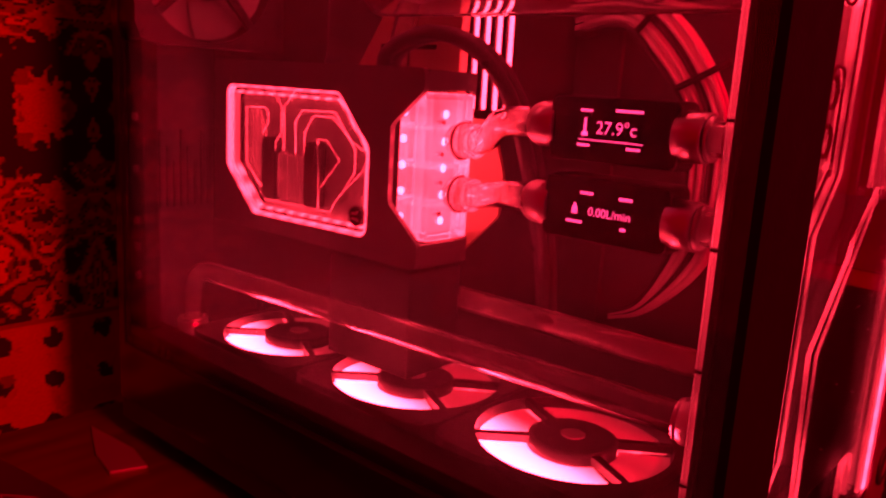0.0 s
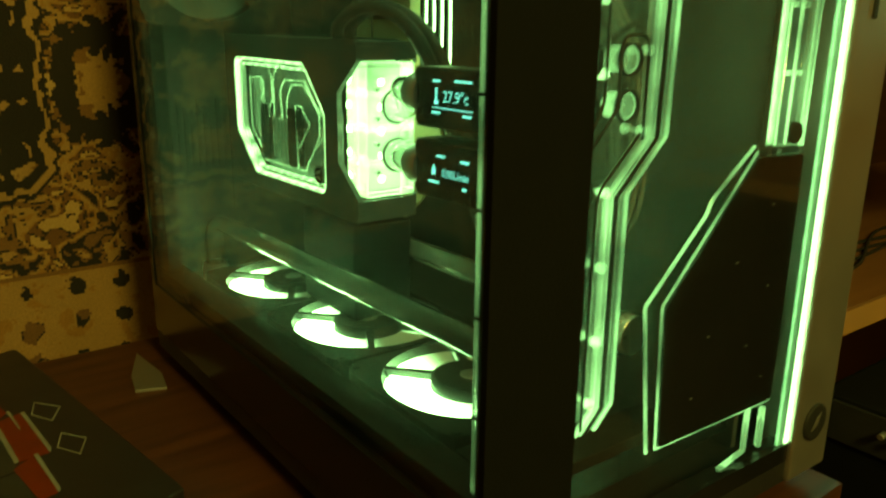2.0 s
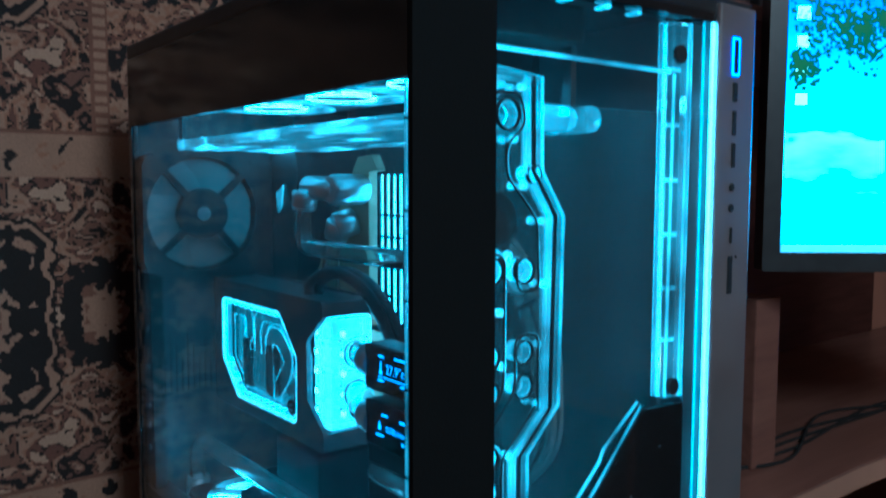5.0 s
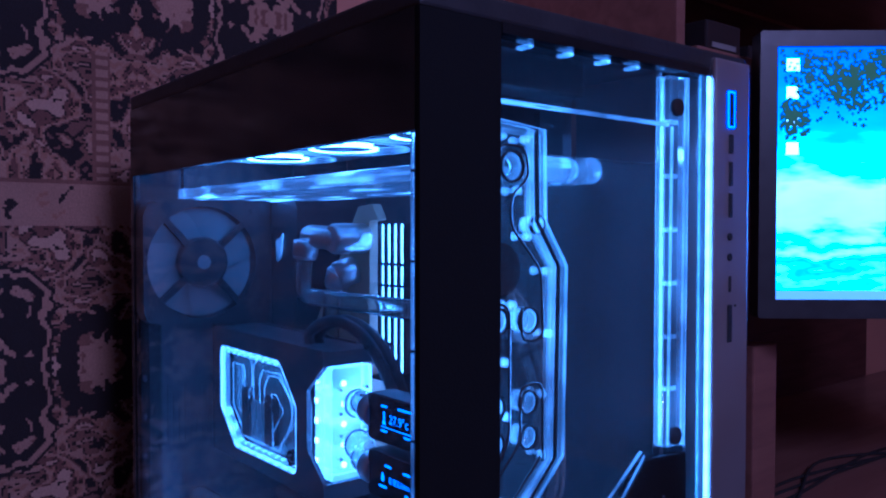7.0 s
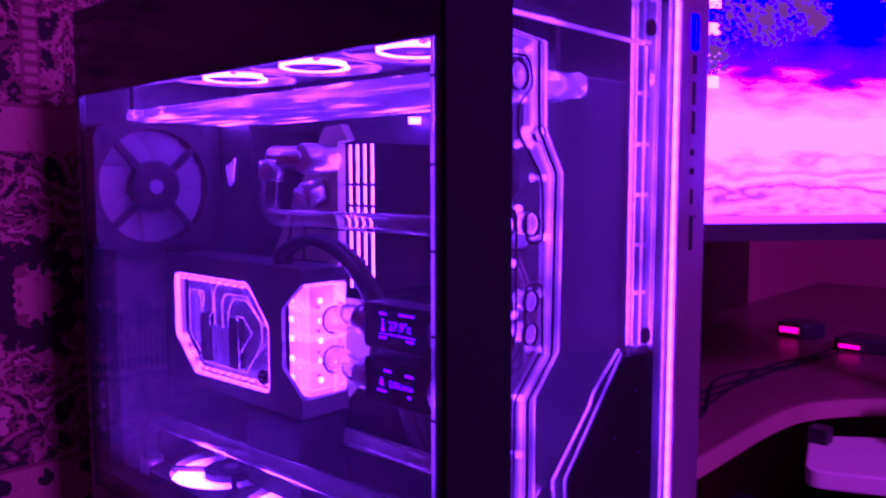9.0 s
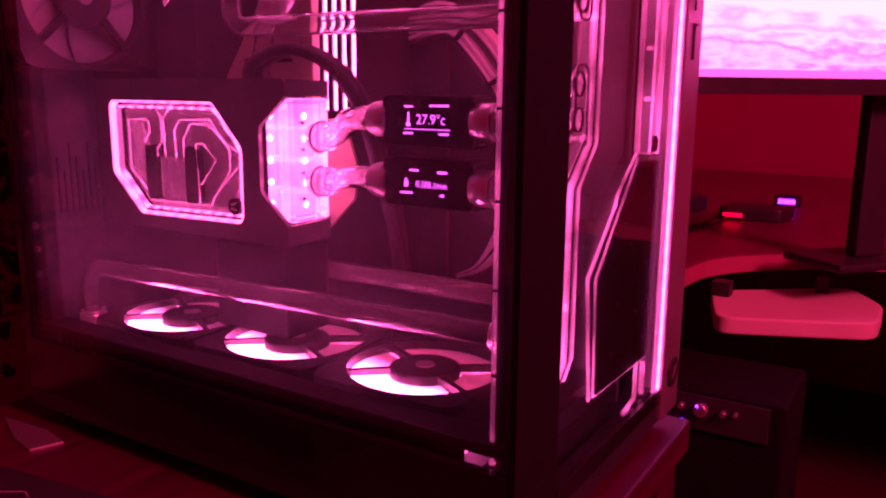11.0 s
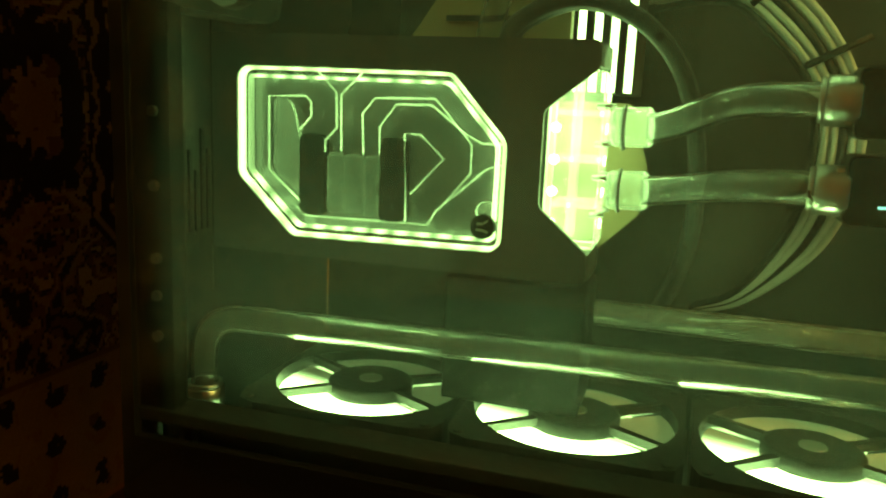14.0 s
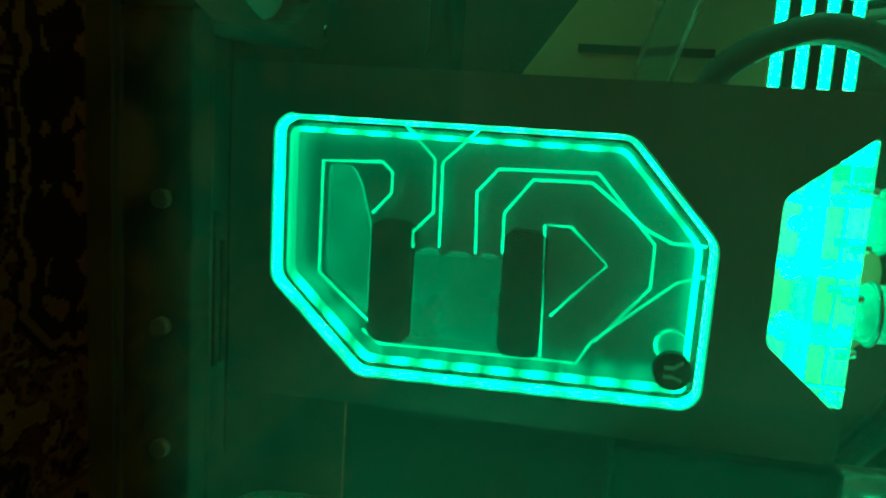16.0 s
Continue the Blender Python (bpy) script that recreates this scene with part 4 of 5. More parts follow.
part("base", P(rounded(-0.020, 0.030, 1.066, 1.120, 0.006), "y", 0.085, 0.1175, bevel=0.002), M_PLATE, block, "dark nickel block")
part("fitting", cup(bmesh.new(), (0.026, 0.0583, 1.108), (0.026, 0.022, 1.108), 0.0135), M_CHROME, block)
part("fitting", cup(bmesh.new(), (0.026, 0.030, 1.108), (-0.018, 0.024, 1.110), 0.0105), M_CHROME, block)
part("fitting", cup(bmesh.new(), (0.010, 0.0583, 1.080), (0.004, 0.040, 1.074), 0.0125), M_CHROME, block)


def memory(x):
    s = thing("memory_stick", "memory stick with a glowing top light bar", "memory", "memory sticks")
    part("board", B(x, x + 0.0062, 0.073, 0.148, 0.990, 1.122, bevel=0.001), M_PLASTIC, s)
    part("light_bar", B(x + 0.0008, x + 0.0054, 0.0705, 0.0728, 0.991, 1.121, bevel=0.001), M_RAMBAR, s, "glowing light bar")
    for a in (x - 0.0001, x + 0.0055):
        part("heat_spreader", B(a, a + 0.0008, 0.0694, 0.0729, 0.990, 1.122), M_PLASTIC, s)
    for z in (1.066, 1.085):
        part("clip", P([(0.0672, z), (0.0672, z + 0.002), (0.080, z - 0.003), (0.080, z - 0.005)], "x", x - 0.0006, x + 0.0068), M_GREY, s)
    return s


for i in range(4):
    memory(0.033 + i * 0.0098)


def strand_group(name, label, paths, material_of, r, combs=()):
    g = thing(name, label, "cable")
    for i, pth in enumerate(paths):
        part("strand", sweep(bmesh.new(), smooth_path(pth, 6), r, 8), material_of(i), g)
    for a, b in combs:
        part("comb", rod(bmesh.new(), a, b, 0.0022, 8), M_RUBBER, g)
    return g


paths = []
for i in range(6):
    o = i * 0.0052
    for k in (0, 1):
        yy = 0.128 + 0.008 * k
        paths.append([(0.060, yy + 0.02, 1.072 - o), (0.115, yy, 1.078 - o), (0.165 - o * 0.8, yy - 0.01, 1.050 - o * 0.7), (0.198 - o, yy - 0.012, 1.000 - o * 0.1), (0.203 - o, yy - 0.01, 0.950), (0.190 - o * 0.8, yy, 0.900 + o * 0.3), (0.150 - o * 0.2, yy + 0.012, 0.858 + o * 0.2), (0.115, yy + 0.026, 0.842 + o * 0.1)])
strand_group("main_power_cable", "white and black sleeved power cable in a wide arc", paths, lambda i: M_WHITE if (i // 2) % 3 != 2 else M_DARKSLEEVE, 0.0021,
             (((0.132, 0.118, 1.048), (0.160, 0.118, 1.078)), ((0.166, 0.112, 1.012), (0.2, 0.112, 1.030)), ((0.165, 0.114, 0.925), (0.206, 0.114, 0.935))))
paths = []
for i in range(2):
    o = i * 0.0098
    paths.append([(0.000, 0.020 + o, 1.004), (0.010, 0.010 + o, 1.025), (0.042, 0.016 + o, 1.0385), (0.076, 0.024 + o, 1.027), (0.100, 0.031 + o, 0.996), (0.110, 0.044 + o, 0.945), (0.107, 0.066 + o, 0.895), (0.090, 0.100 + o, 0.842)])
strand_group("graphics_power_cable", "black sleeved graphics power cable arched over the card", paths, lambda i: M_DARKSLEEVE, 0.0050, (((0.084, 0.020, 1.020), (0.084, 0.044, 1.020)), ((0.107, 0.056, 0.905), (0.107, 0.080, 0.905))))


# ---------------- reservoir plate behind the front glass ----------------
res = thing("reservoir_plate", "clear acrylic coolant distribution plate behind front glass", "water reservoir")
shape_a = [(-0.029, 0.829), (-0.007, 0.829), (0.005, 0.841), (0.005, 0.950), (0.031, 0.976), (0.0335, 1.094), (0.015, 1.121), (0.014, 1.176), (-0.029, 1.180)]
EASE = -0.003
part("manifold", P(round_corners(shape_a, 0.003), "x", 0.278, 0.290), M_PLEXI, res, "clear acrylic manifold").visible_shadow = False


def ribbon(name, pts, width, material, x0=0.2775, x1=0.2916):
    """An upright band of that width inside the outline pts, open at its ends."""
    inner, k = [], len(pts)
    for i, q in enumerate(pts):
        a, b = Vector(pts[max(i - 1, 0)]), Vector(pts[min(i + 1, k - 1)])
        d = (b - a).normalized()
        inner.append((q[0] - d.y * width, q[1] + d.x * width))
    bm = bmesh.new()
    for i in range(k - 1):
        prism(bm, [pts[i], pts[i + 1], inner[i + 1], inner[i]], "x", x0, x1)
    part(name, bm, material, res)


part("mount_strip", B(0.2792, 0.2818, -0.0745, -0.029, 0.80, 1.225), M_RUBBER, res, "black mounting strip")


def edge_bar(pts, r, material=None, name="glow_edge", x=0.2912, closed=False):
    part(name, sweep(bmesh.new(), [(x, u, w) for u, w in pts], r, 6, closed), material or M_EDGE, res)


# Plate edges glow by emission, painted in for caught LED light.
ribbon("glow_edge", shape_a[1:], 0.0052, M_BAND)
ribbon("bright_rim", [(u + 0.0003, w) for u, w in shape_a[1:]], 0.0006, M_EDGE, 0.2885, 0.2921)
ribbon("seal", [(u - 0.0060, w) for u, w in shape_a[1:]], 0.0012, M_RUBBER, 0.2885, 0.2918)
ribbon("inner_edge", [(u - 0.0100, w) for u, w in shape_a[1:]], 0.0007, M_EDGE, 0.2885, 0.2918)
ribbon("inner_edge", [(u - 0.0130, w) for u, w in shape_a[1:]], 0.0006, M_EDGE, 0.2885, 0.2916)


def stud(u, w):
    bm = rod(bmesh.new(), (0.2800, u, w), (0.2905, u, w), 0.0013, 10)
    cup(bm, (0.2885, u, w), (0.2922, u, w), 0.0027, 14)
    cup(bm, (0.2790, u, w), (0.2812, u, w), 0.0027, 14)
    part("screw_stud", bm, M_EDGE, res, "clear stud with painted glow")


# Studs and ports carry the same painted glow; none holds an LED.
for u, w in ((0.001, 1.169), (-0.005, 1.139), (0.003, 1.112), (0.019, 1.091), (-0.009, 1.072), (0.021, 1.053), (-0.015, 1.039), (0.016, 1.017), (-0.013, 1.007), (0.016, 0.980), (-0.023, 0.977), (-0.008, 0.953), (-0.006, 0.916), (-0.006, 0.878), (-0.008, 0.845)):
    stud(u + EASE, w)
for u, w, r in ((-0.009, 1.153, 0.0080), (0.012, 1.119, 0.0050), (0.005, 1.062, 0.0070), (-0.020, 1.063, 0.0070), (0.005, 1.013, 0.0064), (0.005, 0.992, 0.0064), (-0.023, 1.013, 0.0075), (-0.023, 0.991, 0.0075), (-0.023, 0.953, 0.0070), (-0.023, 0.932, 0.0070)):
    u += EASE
    port = part("port", P(circle(u, w, r, 24), "x", 0.2795, 0.2895, hole=circle(u, w, r * 0.80, 24)), M_EDGE, res, "clear port ring with painted glow")
    part("port_lens", cup(bmesh.new(), (0.2795, u, w), (0.2850, u, w), r * 0.78, 20), M_LENS, port, "clear lens with faint painted glow")
    part("o_ring", P(circle(u, w, r * 1.16, 24), "x", 0.2885, 0.2914, hole=circle(u, w, r * 1.05, 24)), M_RUBBER, port)


def channel(pts, bend=0.007):
    """A milled channel: a black seal with an edge of painted glow beside it."""
    run = bent_path([(0.2914, u + EASE, w) for u, w in pts], bend, 6)
    part("seal", sweep(bmesh.new(), run, 0.0008, 6), M_RUBBER, res)
    part("channel_edge", sweep(bmesh.new(), [q + Vector((-0.0012, 0.0017, 0)) for q in run], 0.0006, 6), M_CHANNEL, res)


channel([(-0.026, 1.155), (-0.019, 1.165), (0.0, 1.165), (0.004, 1.147), (-0.011, 1.136), (-0.011, 1.118), (0.014, 1.092), (0.016, 1.050), (-0.002, 1.050), (-0.002, 1.070)])
channel([(-0.027, 1.074), (-0.012, 1.072), (-0.012, 0.993), (-0.026, 0.972)])
channel([(0.016, 0.976), (0.0155, 1.024), (-0.003, 1.024), (-0.003, 0.991), (-0.027, 0.965)])
channel([(0.014, 0.979), (-0.013, 0.953), (-0.014, 0.832)])
cover = [(0.046, 0.802), (0.158, 0.800), (0.158, 0.957), (0.111, 0.959), (0.041, 0.885)]
part("pump_cover", P(round_corners(cover, 0.003), "x", 0.288, 0.2930, bevel=0.0006), M_BORDER, res, "black pump cover")
for u, w in ((0.13, 0.93), (0.10, 0.90), (0.135, 0.88), (0.08, 0.86), (0.12, 0.845), (0.07, 0.825), (0.14, 0.82)):
    part("speck", B(0.2931, 0.2936, u, u + 0.002, w, w + 0.0006), M_ALU, res)
backing = [(0.037, 0.801), (0.166, 0.797), (0.166, 0.963), (0.108, 0.965), (0.074, 0.939), (0.070, 0.931), (0.026, 0.889)]
part("pump_backing", P(round_corners(backing, 0.003), "x", 0.281, 0.2875), M_PLEXI, res).visible_shadow = False
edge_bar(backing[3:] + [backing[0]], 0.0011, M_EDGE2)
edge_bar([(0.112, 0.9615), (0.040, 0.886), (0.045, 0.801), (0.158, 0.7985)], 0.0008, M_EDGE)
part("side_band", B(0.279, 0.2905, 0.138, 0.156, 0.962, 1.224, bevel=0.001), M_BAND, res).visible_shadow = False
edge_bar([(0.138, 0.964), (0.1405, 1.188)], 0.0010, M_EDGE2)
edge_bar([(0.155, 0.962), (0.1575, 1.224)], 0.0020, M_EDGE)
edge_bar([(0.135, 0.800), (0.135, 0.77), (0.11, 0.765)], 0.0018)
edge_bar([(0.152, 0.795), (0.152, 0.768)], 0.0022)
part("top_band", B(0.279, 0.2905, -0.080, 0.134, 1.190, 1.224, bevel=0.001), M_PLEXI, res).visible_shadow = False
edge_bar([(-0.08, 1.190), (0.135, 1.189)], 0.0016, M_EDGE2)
for w in (1.192, 1.154, 1.116, 1.078, 1.040, 1.003):
    part("clip", cup(bmesh.new(), (0.2855, 0.140, w), (0.2855, 0.151, w), 0.0017, 10), M_EDGE, res)
for u in (0.0, 0.035, 0.07, 0.1):
    part("clip", B(0.281, 0.291, u, u + 0.004, 1.2235, 1.2255), M_EDGE2, res)
for w in (1.202, 0.970):
    part("thumb_screw", cup(bmesh.new(), (0.289, 0.146, w), (0.2935, 0.146, w), 0.0062, 20), M_RUBBER, res, "black screw")
part("drain_fitting", cup(bmesh.new(), (0.268, 0.022, 1.155), (0.268, 0.062, 1.155), 0.0085), M_EDGE, res)
part("drain_cap", cup(bmesh.new(), (0.256, 0.072, 1.155), (0.280, 0.072, 1.155), 0.0088), M_EDGE, res)
part("pump", cup(bmesh.new(), (0.2715, -0.009, 1.092), (0.2774, -0.009, 1.092), 0.0165, 32, 0.1), M_RUBBER, res, "black round pump")
part("back_sheet", B(0.262, 0.264, 0.002, 0.158, 0.765, 1.165), pane("clear_back_sheet", (0.62, 0.64, 0.64), 0.4, 0.12), res).visible_shadow = False


# ---------------- desk and what stands on it ----------------
desk = thing("corner_desk", "brown laminate corner desk with a curved pale edge", "desk")
desk_outline = smooth_path([(0.131, 0.43, 0), (0.131, 0.68, 0), (0.133, 0.86, 0), (0.156, 0.976, 0), (0.236, 1.079, 0), (0.376, 1.168, 0), (0.7, 1.23, 0), (1.2, 1.23, 0)], 6)
top_pts = [(v.x, v.y) for v in desk_outline] + [(1.2, 2.55), (-0.34, 2.55), (-0.34, 0.43)]
part("desktop", P(top_pts, "z", TABLE - 0.004, TABLE), M_DESK, desk)
part("desk_core", P(top_pts, "z", TABLE - 0.034, TABLE - 0.0045), M_DESKEDGE, desk, "pale edge band")
part("desk_side", B(-0.33, 0.12, 0.44, 0.458, 0.0, TABLE - 0.035), M_DESK, desk)
part("desk_back", B(-0.33, 1.1, 2.5, 2.52, 0.0, TABLE - 0.035), M_DESK, desk)
part("desk_panel", B(1.08, 1.1, 1.1, 2.49, 0.0, TABLE - 0.035), M_DESK, desk)

mon = thing("monitor", "black-framed monitor showing a bright sky and sea picture", "monitor")
MW, MH = 0.545, 0.318


def screen_material():
    m, nt, p = nodes_of("screen_picture")
    N, L = nt.nodes.new, nt.links.new
    tc, sep = N("ShaderNodeTexCoord"), N("ShaderNodeSeparateXYZ")
    L(tc.outputs["Object"], sep.inputs[0])
    n = N("ShaderNodeTexNoise")
    mp = N("ShaderNodeMapping")
    mp.inputs["Scale"].default_value = (7, 1, 22)
    L(tc.outputs["Object"], mp.inputs["Vector"])
    L(mp.outputs[0], n.inputs["Vector"])
    n.inputs["Scale"].default_value, n.inputs["Detail"].default_value = 1.6, 7
    add = N("ShaderNodeMath")
    add.operation = "MULTIPLY_ADD"
    L(n.outputs["Fac"], add.inputs[0])
    add.inputs[1].default_value = 0.13
    L(sep.outputs["Z"], add.inputs[2])
    mr = N("ShaderNodeMapRange")
    mr.inputs["From Min"].default_value, mr.inputs["From Max"].default_value = 0.065, MH + 0.065
    L(add.outputs[0], mr.inputs["Value"])
    ramp = N("ShaderNodeValToRGB")
    e = ramp.color_ramp.elements
    e[0].position, e[0].color = 0.0, (0.06, 0.20, 0.35, 1)
    e[1].position, e[1].color = 1.0, (0.01, 0.10, 0.48, 1)
    for pos, c in ((0.08, (0.60, 0.72, 0.78)), (0.13, (0.10, 0.26, 0.40)), (0.19, (0.85, 0.90, 0.90)), (0.24, (0.30, 0.48, 0.60)), (0.30, (0.9, 0.95, 0.95)), (0.44, (1, 1, 1)), (0.53, (0.55, 0.74, 0.9)), (0.64, (0.05, 0.30, 0.70))):
        k = e.new(pos)
        k.color = (*c, 1)
    L(mr.outputs[0], ramp.inputs["Fac"])
    L(ramp.outputs["Color"], p.inputs["Emission Color"])
    p.inputs["Emission Strength"].default_value = 2.0
    p.inputs["Base Color"].default_value = (0.01, 0.01, 0.01, 1)
    p.inputs["Roughness"].default_value = 0.3
    return m


part("bezel", P(rounded(-0.022, MW + 0.022, -0.024, MH + 0.02, 0.004, 3), "y", 0.0, 0.03, hole=rounded(0, MW, 0, MH, 0.001, 3)), M_PLASTIC, mon)
part("screen", B(0, MW, 0.004, 0.008, 0, MH), screen_material(), mon, "bright screen with sky, clouds and sea")
part("back", B(-0.01, MW + 0.01, 0.03, 0.05, -0.01, MH + 0.01, bevel=0.004), M_PLASTIC, mon)
part("neck", B(MW * 0.92 - 0.03, MW * 0.92 + 0.03, 0.05, 0.075, -0.29, 0.12, bevel=0.004), M_PLASTIC, mon)
part("base", B(MW * 0.92 - 0.10, MW * 0.92 + 0.10, 0.01, 0.14, -0.3065, -0.292, bevel=0.005), M_PLASTIC, mon)
M_ICON = glow("icon_white", (1, 0.98, 0.9), 3.0)
M_BAR = glow("task_bar", (0.35, 0.42, 0.45), 0.8)
for i in range(4):
    part("icon", B(0.012, 0.028, 0.0032, 0.0038, MH - 0.03 - i * 0.035, MH - 0.014 - i * 0.035), M_ICON, mon)
part("task_bar", B(0.0, MW, 0.0032, 0.0038, 0.0, 0.011), M_BAR, mon)
mon.matrix_basis = pose(0.105, 0.622, 1.028, 0, 0, 50)

rng = random.Random(4)
for cx, cz, n, sp in ((0.05, MH - 0.025, 700, 0.055), (0.095, MH - 0.050, 420, 0.040), (0.14, MH - 0.018, 420, 0.035), (0.165, MH - 0.045, 160, 0.020), (0.29, MH - 0.012, 260, 0.030), (0.335, MH - 0.022, 160, 0.022), (0.02, MH - 0.09, 220, 0.022)):
    bm = bmesh.new()
    for i in range(n):
        u, w, a, k = rng.gauss(cx, sp * 0.5), rng.gauss(cz, sp * 0.45), rng.uniform(0, 6.28), rng.uniform(0.0022, 0.0055)
        if not (0.004 < u < MW - 0.004 and 0.02 < w < MH - 0.004):
            continue
        pts = [(u + k * f * math.cos(a + g), min(MH - 0.002, w + k * f * math.sin(a + g))) for g, f in ((0, 1), (0.7, 0.5), (1.5, 0.7), (2.4, 0.5), (3.1, 0.9), (4.0, 0.5), (4.7, 0.7), (5.6, 0.45))]
        bm.faces.new([bm.verts.new((p[0], 0.0022 + 0.000006 * i, p[1])) for p in pts])
    part("leaf_picture", bm, M_LEAF, mon)

hutch = thing("desk_hutch", "reddish-brown wooden shelf unit on the back of the desk", "shelf unit")
part("lower_shelf", B(-0.34, 0.05, 0.53, 1.9, 1.325, 1.345, bevel=0.002), M_DESK, hutch)
part("upper_shelf", B(-0.34, 0.02, 0.53, 1.9, 1.60, 1.62, bevel=0.002), M_DESK, hutch)
part("side_panel", B(-0.34, 0.02, 0.53, 0.548, TABLE, 1.3245, bevel=0.002), M_DESK, hutch)
part("side_panel", B(-0.34, 0.02, 0.53, 0.548, 1.3455, 1.5995, bevel=0.002), M_DESK, hutch)
part("back_panel", B(-0.342, -0.335, 0.549, 1.9, TABLE + 0.001, 1.59), M_TABLE, hutch)
for x0, x1, y0, y1, h, lab in ((-0.08, 0.03, 0.58, 0.66, 0.045, "small black box with silver print on the shelf"), (-0.06, 0.02, 0.70, 0.76, 0.03, "small dark gadget on the shelf"), (-0.2, 0.03, 0.84, 1.2, 0.06, "long dark box on the shelf")):
    b = thing("shelf_box", lab, "box")
    part("body", B(x0, x1, y0, y1, 1.345, 1.345 + h, bevel=0.003), M_CARD, b)
    part("print_bar", B(x1 + 0.0001, x1 + 0.0008, y0 + 0.012, y1 - 0.012, 1.355, 1.362), M_WHITEPRINT, b)
post = part("wooden_block", B(0.0, 0.05, 0.668, 0.728, TABLE, 0.957, bevel=0.003), M_DESK)
tagged(post, "reddish wooden upright block on the desk", "wooden block")

tray2 = thing("keyboard_tray", "cream plastic pull-out tray under the desk", "keyboard tray")
part("tray", P(round_corners([(0.20, 0.80), (0.42, 0.90), (0.42, 1.02), (0.36, 1.13), (0.15, 0.97)], 0.03, 6), "z", 0.632, 0.660, bevel=0.004), M_TRAYW, tray2)
part("runner", B(0.16, 0.19, 0.93, 0.96, 0.6605, TABLE - 0.035), M_BLACK, tray2)
part("runner", B(0.31, 0.33, 1.05, 1.08, 0.6605, TABLE - 0.035), M_BLACK, tray2)

amp = thing("speaker_box", "black speaker box with knobs and blue lights under the desk", "speaker")
part("cabinet", B(0.10, 0.34, 0.622, 0.80, 0.36, 0.60, bevel=0.006), M_MATTE, amp)
part("control_panel", B(0.12, 0.32, 0.618, 0.622, 0.545, 0.595, bevel=0.001), M_PLASTIC, amp)
for x, z, r in ((0.185, 0.577, 0.004), (0.205, 0.578, 0.004), (0.232, 0.577, 0.0095), (0.262, 0.578, 0.004), (0.278, 0.580, 0.003)):
    part("knob", cup(bmesh.new(), (x, 0.618, z), (x, 0.606, z), r, 20), M_ALU, amp)
for x, z in ((0.228, 0.584), (0.206, 0.556)):
    part("light", cup(bmesh.new(), (x, 0.6055 if z > 0.57 else 0.6165, z), (x, 0.6045 if z > 0.57 else 0.6155, z), 0.0018, 10), M_BLUE, amp, "blue LED")
part("stand", B(0.13, 0.31, 0.64, 0.78, 0.0, 0.36, bevel=0.004), M_BLACK, amp)

mouse = thing("gaming_mouse", "black mouse with red lights on the desk", "mouse")
part("shell", P(round_corners([(-0.10, 1.48), (-0.03, 1.47), (0.0, 1.53), (-0.03, 1.57), (-0.10, 1.56)], 0.02, 5), "z", TABLE, TABLE + 0.035, bevel=0.006), M_PLASTIC, mouse)
part("light", B(-0.085, -0.045, 1.468, 1.4725, TABLE + 0.014, TABLE + 0.026), M_RED, mouse, "red light")
pad = thing("game_controller", "black game controller with red lights on the desk", "controller")
part("body", P(round_corners([(0.05, 1.40), (0.19, 1.42), (0.20, 1.52), (0.13, 1.49), (0.06, 1.51)], 0.02, 5), "z", TABLE, TABLE + 0.03, bevel=0.006), M_PLASTIC, pad)
part("light", B(0.065, 0.105, 1.397, 1.401, TABLE + 0.010, TABLE + 0.017), M_RED, pad, "red light")
hub = thing("usb_hub", "small black box with a blue light on the desk", "USB hub")
part("case", B(0.12, 0.18, 1.70, 1.74, TABLE, TABLE + 0.03, bevel=0.003), M_PLASTIC, hub)
part("light", B(0.13, 0.17, 1.6985, 1.70, TABLE + 0.008, TABLE + 0.020), M_BLUE, hub, "blue light")
for i in range(4):
    c = thing("desk_cable", "thin black cable lying on the desk", "cable", "cables on the desk")
    y = 1.0 + 0.12 * i
    part("cable", sweep(bmesh.new(), smooth_path([(0.02, 0.62 + 0.03 * i, TABLE + 0.003), (0.06 - 0.02 * i, 0.75 + 0.05 * i, TABLE + 0.003), (-0.02 + 0.03 * i, y, TABLE + 0.004), (0.05, y + 0.2, TABLE + 0.003)], 8), 0.0025, 6), M_RUBBER, c)

# ---------------- box and plate beside the case ----------------
pbox = thing("printed_box", "black cardboard box with red printed pictures on its lid", "box")
part("body", P(round_corners([(-0.215, -0.197), (-0.02, -0.168), (0.09, -0.152), (0.125, -0.30), (-0.18, -0.345)], 0.004, 3), "z", TABLE, 0.745, bevel=0.0015), M_CARD, pbox)
for q in ([(-0.136, -0.234), (-0.085, -0.225), (-0.071, -0.236), (-0.091, -0.25)], [(-0.071, -0.236), (-0.079, -0.217), (-0.006, -0.211), (-0.004, -0.232)], [(0.004, -0.235), (-0.007, -0.221), (0.048, -0.217), (0.051, -0.228)]):
    part("red_print", P(q, "z", 0.7452, 0.7456), M_REDPRINT, pbox)
for q in ([(-0.078, -0.217), (-0.079, -0.214), (-0.011, -0.209), (-0.005, -0.211)], [(-0.008, -0.221), (-0.009, -0.218), (0.045, -0.215), (0.049, -0.217)], [(-0.085, -0.225), (-0.087, -0.223), (-0.051, -0.221), (-0.052, -0.222)], [(-0.071, -0.236), (-0.071, -0.233), (-0.004, -0.23), (-0.003, -0.233)]):
    part("edge_print", P(q, "z", 0.7457, 0.7459), M_WHITEPRINT, pbox)
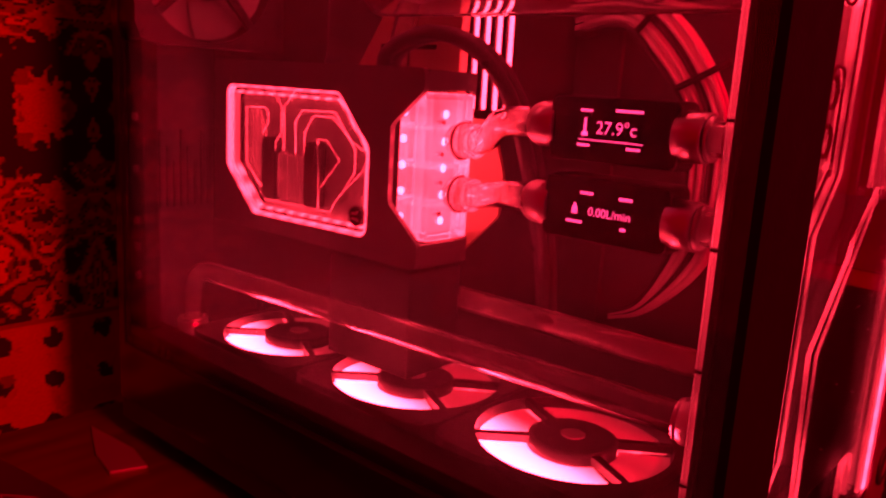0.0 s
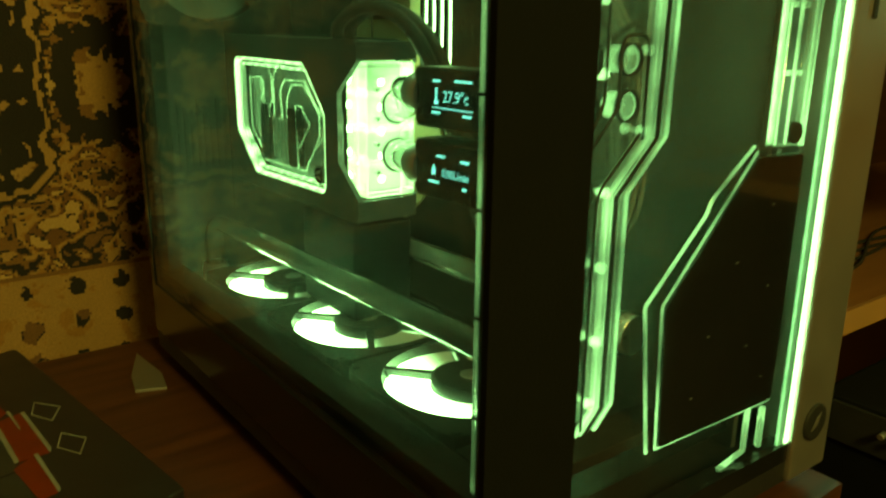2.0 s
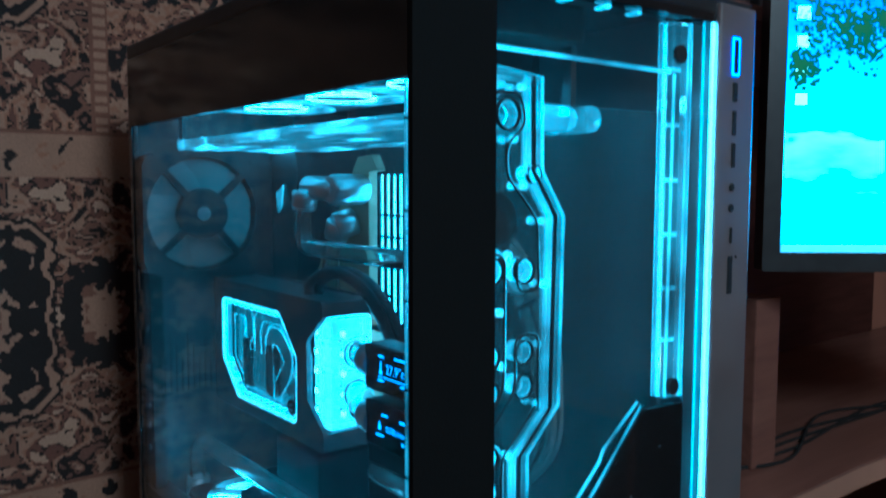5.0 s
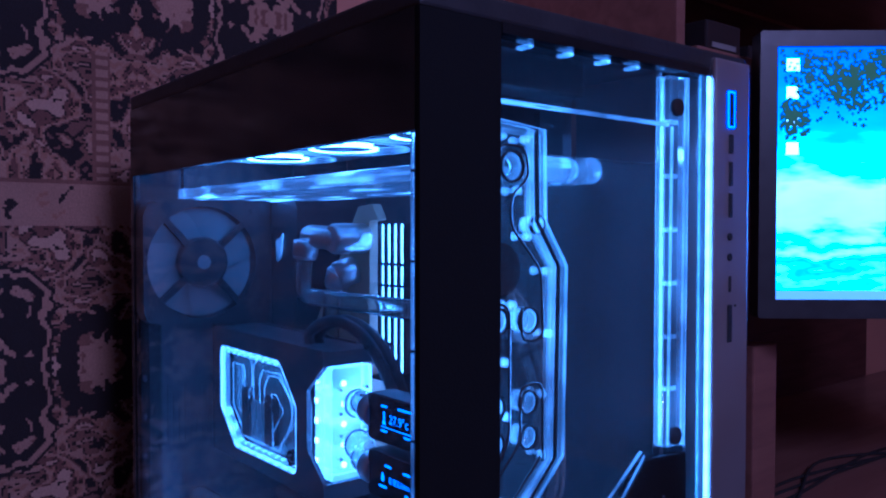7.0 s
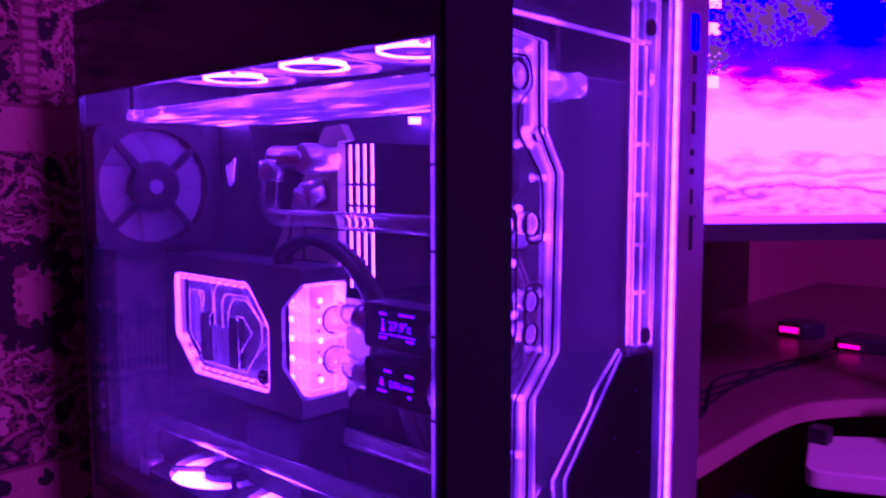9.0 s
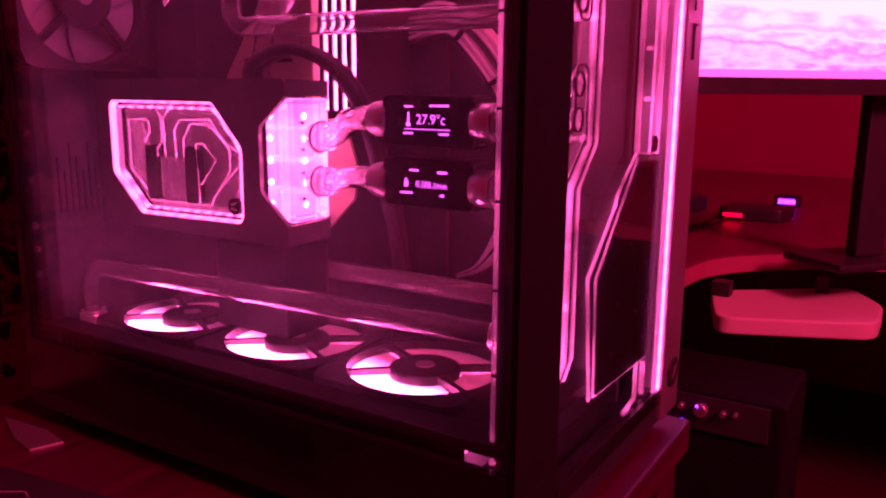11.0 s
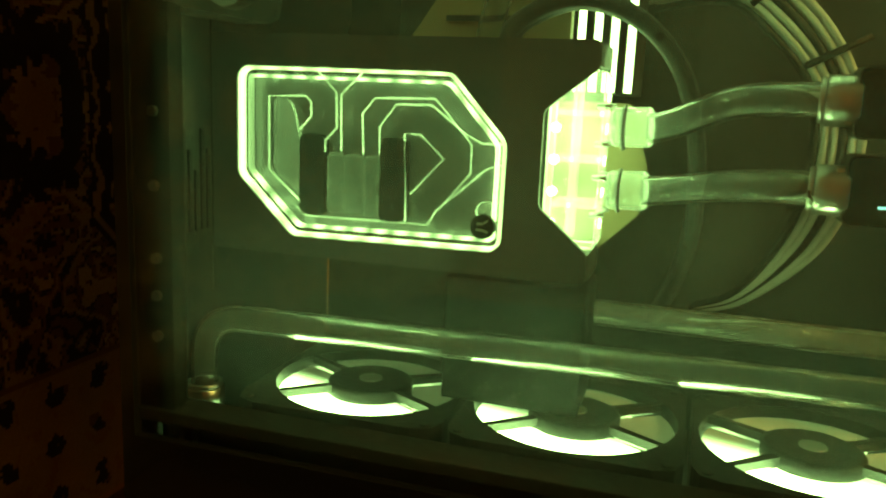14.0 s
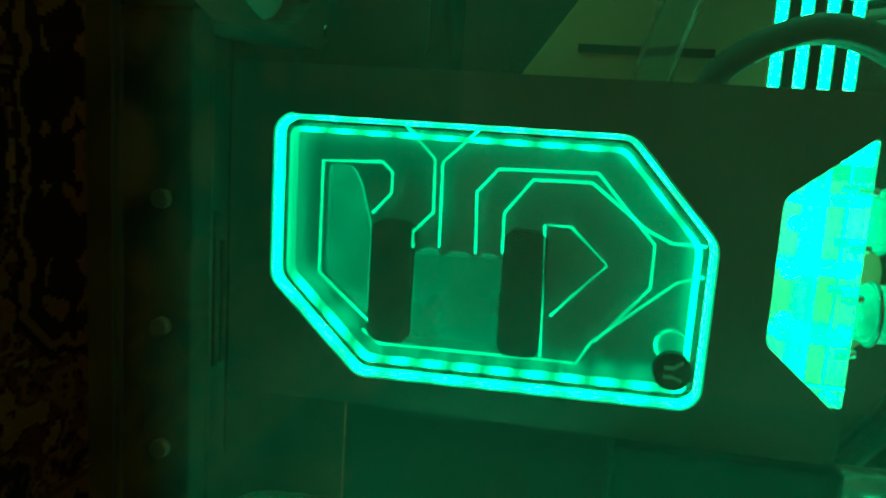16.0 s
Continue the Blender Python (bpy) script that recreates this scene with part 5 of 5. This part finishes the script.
for q in ([(-0.045, -0.248), (-0.046, -0.235), (0.006, -0.232), (0.01, -0.245)], [(0.013, -0.248), (0.009, -0.232), (0.057, -0.23), (0.053, -0.243)]):
    part("grey_print", P(q, "z", 0.7452, 0.7455), M_PLASTIC, pbox)
for q in ([(-0.093, -0.205), (-0.073, -0.19), (-0.052, -0.2), (-0.071, -0.211)], [(-0.031, -0.199), (-0.012, -0.186), (0.009, -0.195), (-0.01, -0.206)]):
    part("outline_print", P(q, "z", 0.7452, 0.7456, hole=[(0.12 * sum(c[0] for c in q) / 4 + 0.88 * u, 0.12 * sum(c[1] for c in q) / 4 + 0.88 * w) for u, w in q]), M_WHITEPRINT, pbox)
for i in range(9):
    k = i / 9
    x, y = -0.026 + (0.081) * k, -0.254 + (0.007) * k
    part("text_bar", P([(x, y), (x + 0.012, y + 0.003), (x + 0.0128, y + 0.0012), (x + 0.0008, y - 0.0018)], "z", 0.7452, 0.7455), M_WHITEPRINT, pbox)
part("picture_bar", P([(0.044, -0.248), (0.044, -0.243), (0.059, -0.243), (0.06, -0.249)], "z", 0.7452, 0.7456), M_WHITEPRINT, pbox)
rbox = thing("red_box", "dark box with a bright red lid edge near the wall", "box")
part("body", B(-0.225, -0.15, -0.42, -0.245, TABLE + 0.026, TABLE + 0.075, bevel=0.002), M_CARD, rbox)
part("red_edge", B(-0.222, -0.153, -0.30, -0.248, TABLE + 0.0752, TABLE + 0.0762), M_REDPRINT, rbox)
flap = part("metal_plate", P([(-0.198, -0.099), (-0.140, -0.094), (-0.108, -0.100), (-0.117, -0.124), (-0.150, -0.118)], "z", TABLE, TABLE + 0.0025, bevel=0.0006), M_ALU)
tagged(flap, "small grey sheet-metal plate lying beside the case", "metal plate")

# ---------------- rear rail inside the case ----------------
part("rear_rail", B(-0.170, -0.146, -0.078, -0.066, 0.812, 1.025, bevel=0.001), M_MATTE, case)
for z in (0.971, 0.933, 0.895, 0.875, 0.853):
    part("rail_screw", cup(bmesh.new(), (-0.155, -0.078, z), (-0.155, -0.0805, z), 0.0028, 12), M_PLASTIC, case)
br = thing("radiator_bracket", "small silver slotted bracket at the rear of the fans", "bracket")
part("plate", P(rounded(-0.168, -0.135, 0.752, 0.806, 0.002, 3), "y", -0.060, -0.0585), M_ALU, br)
for i in range(3):
    part("slot", B(-0.162 + 0.009 * i, -0.157 + 0.009 * i, -0.0606, -0.0601, 0.785, 0.798), M_RUBBER, br)
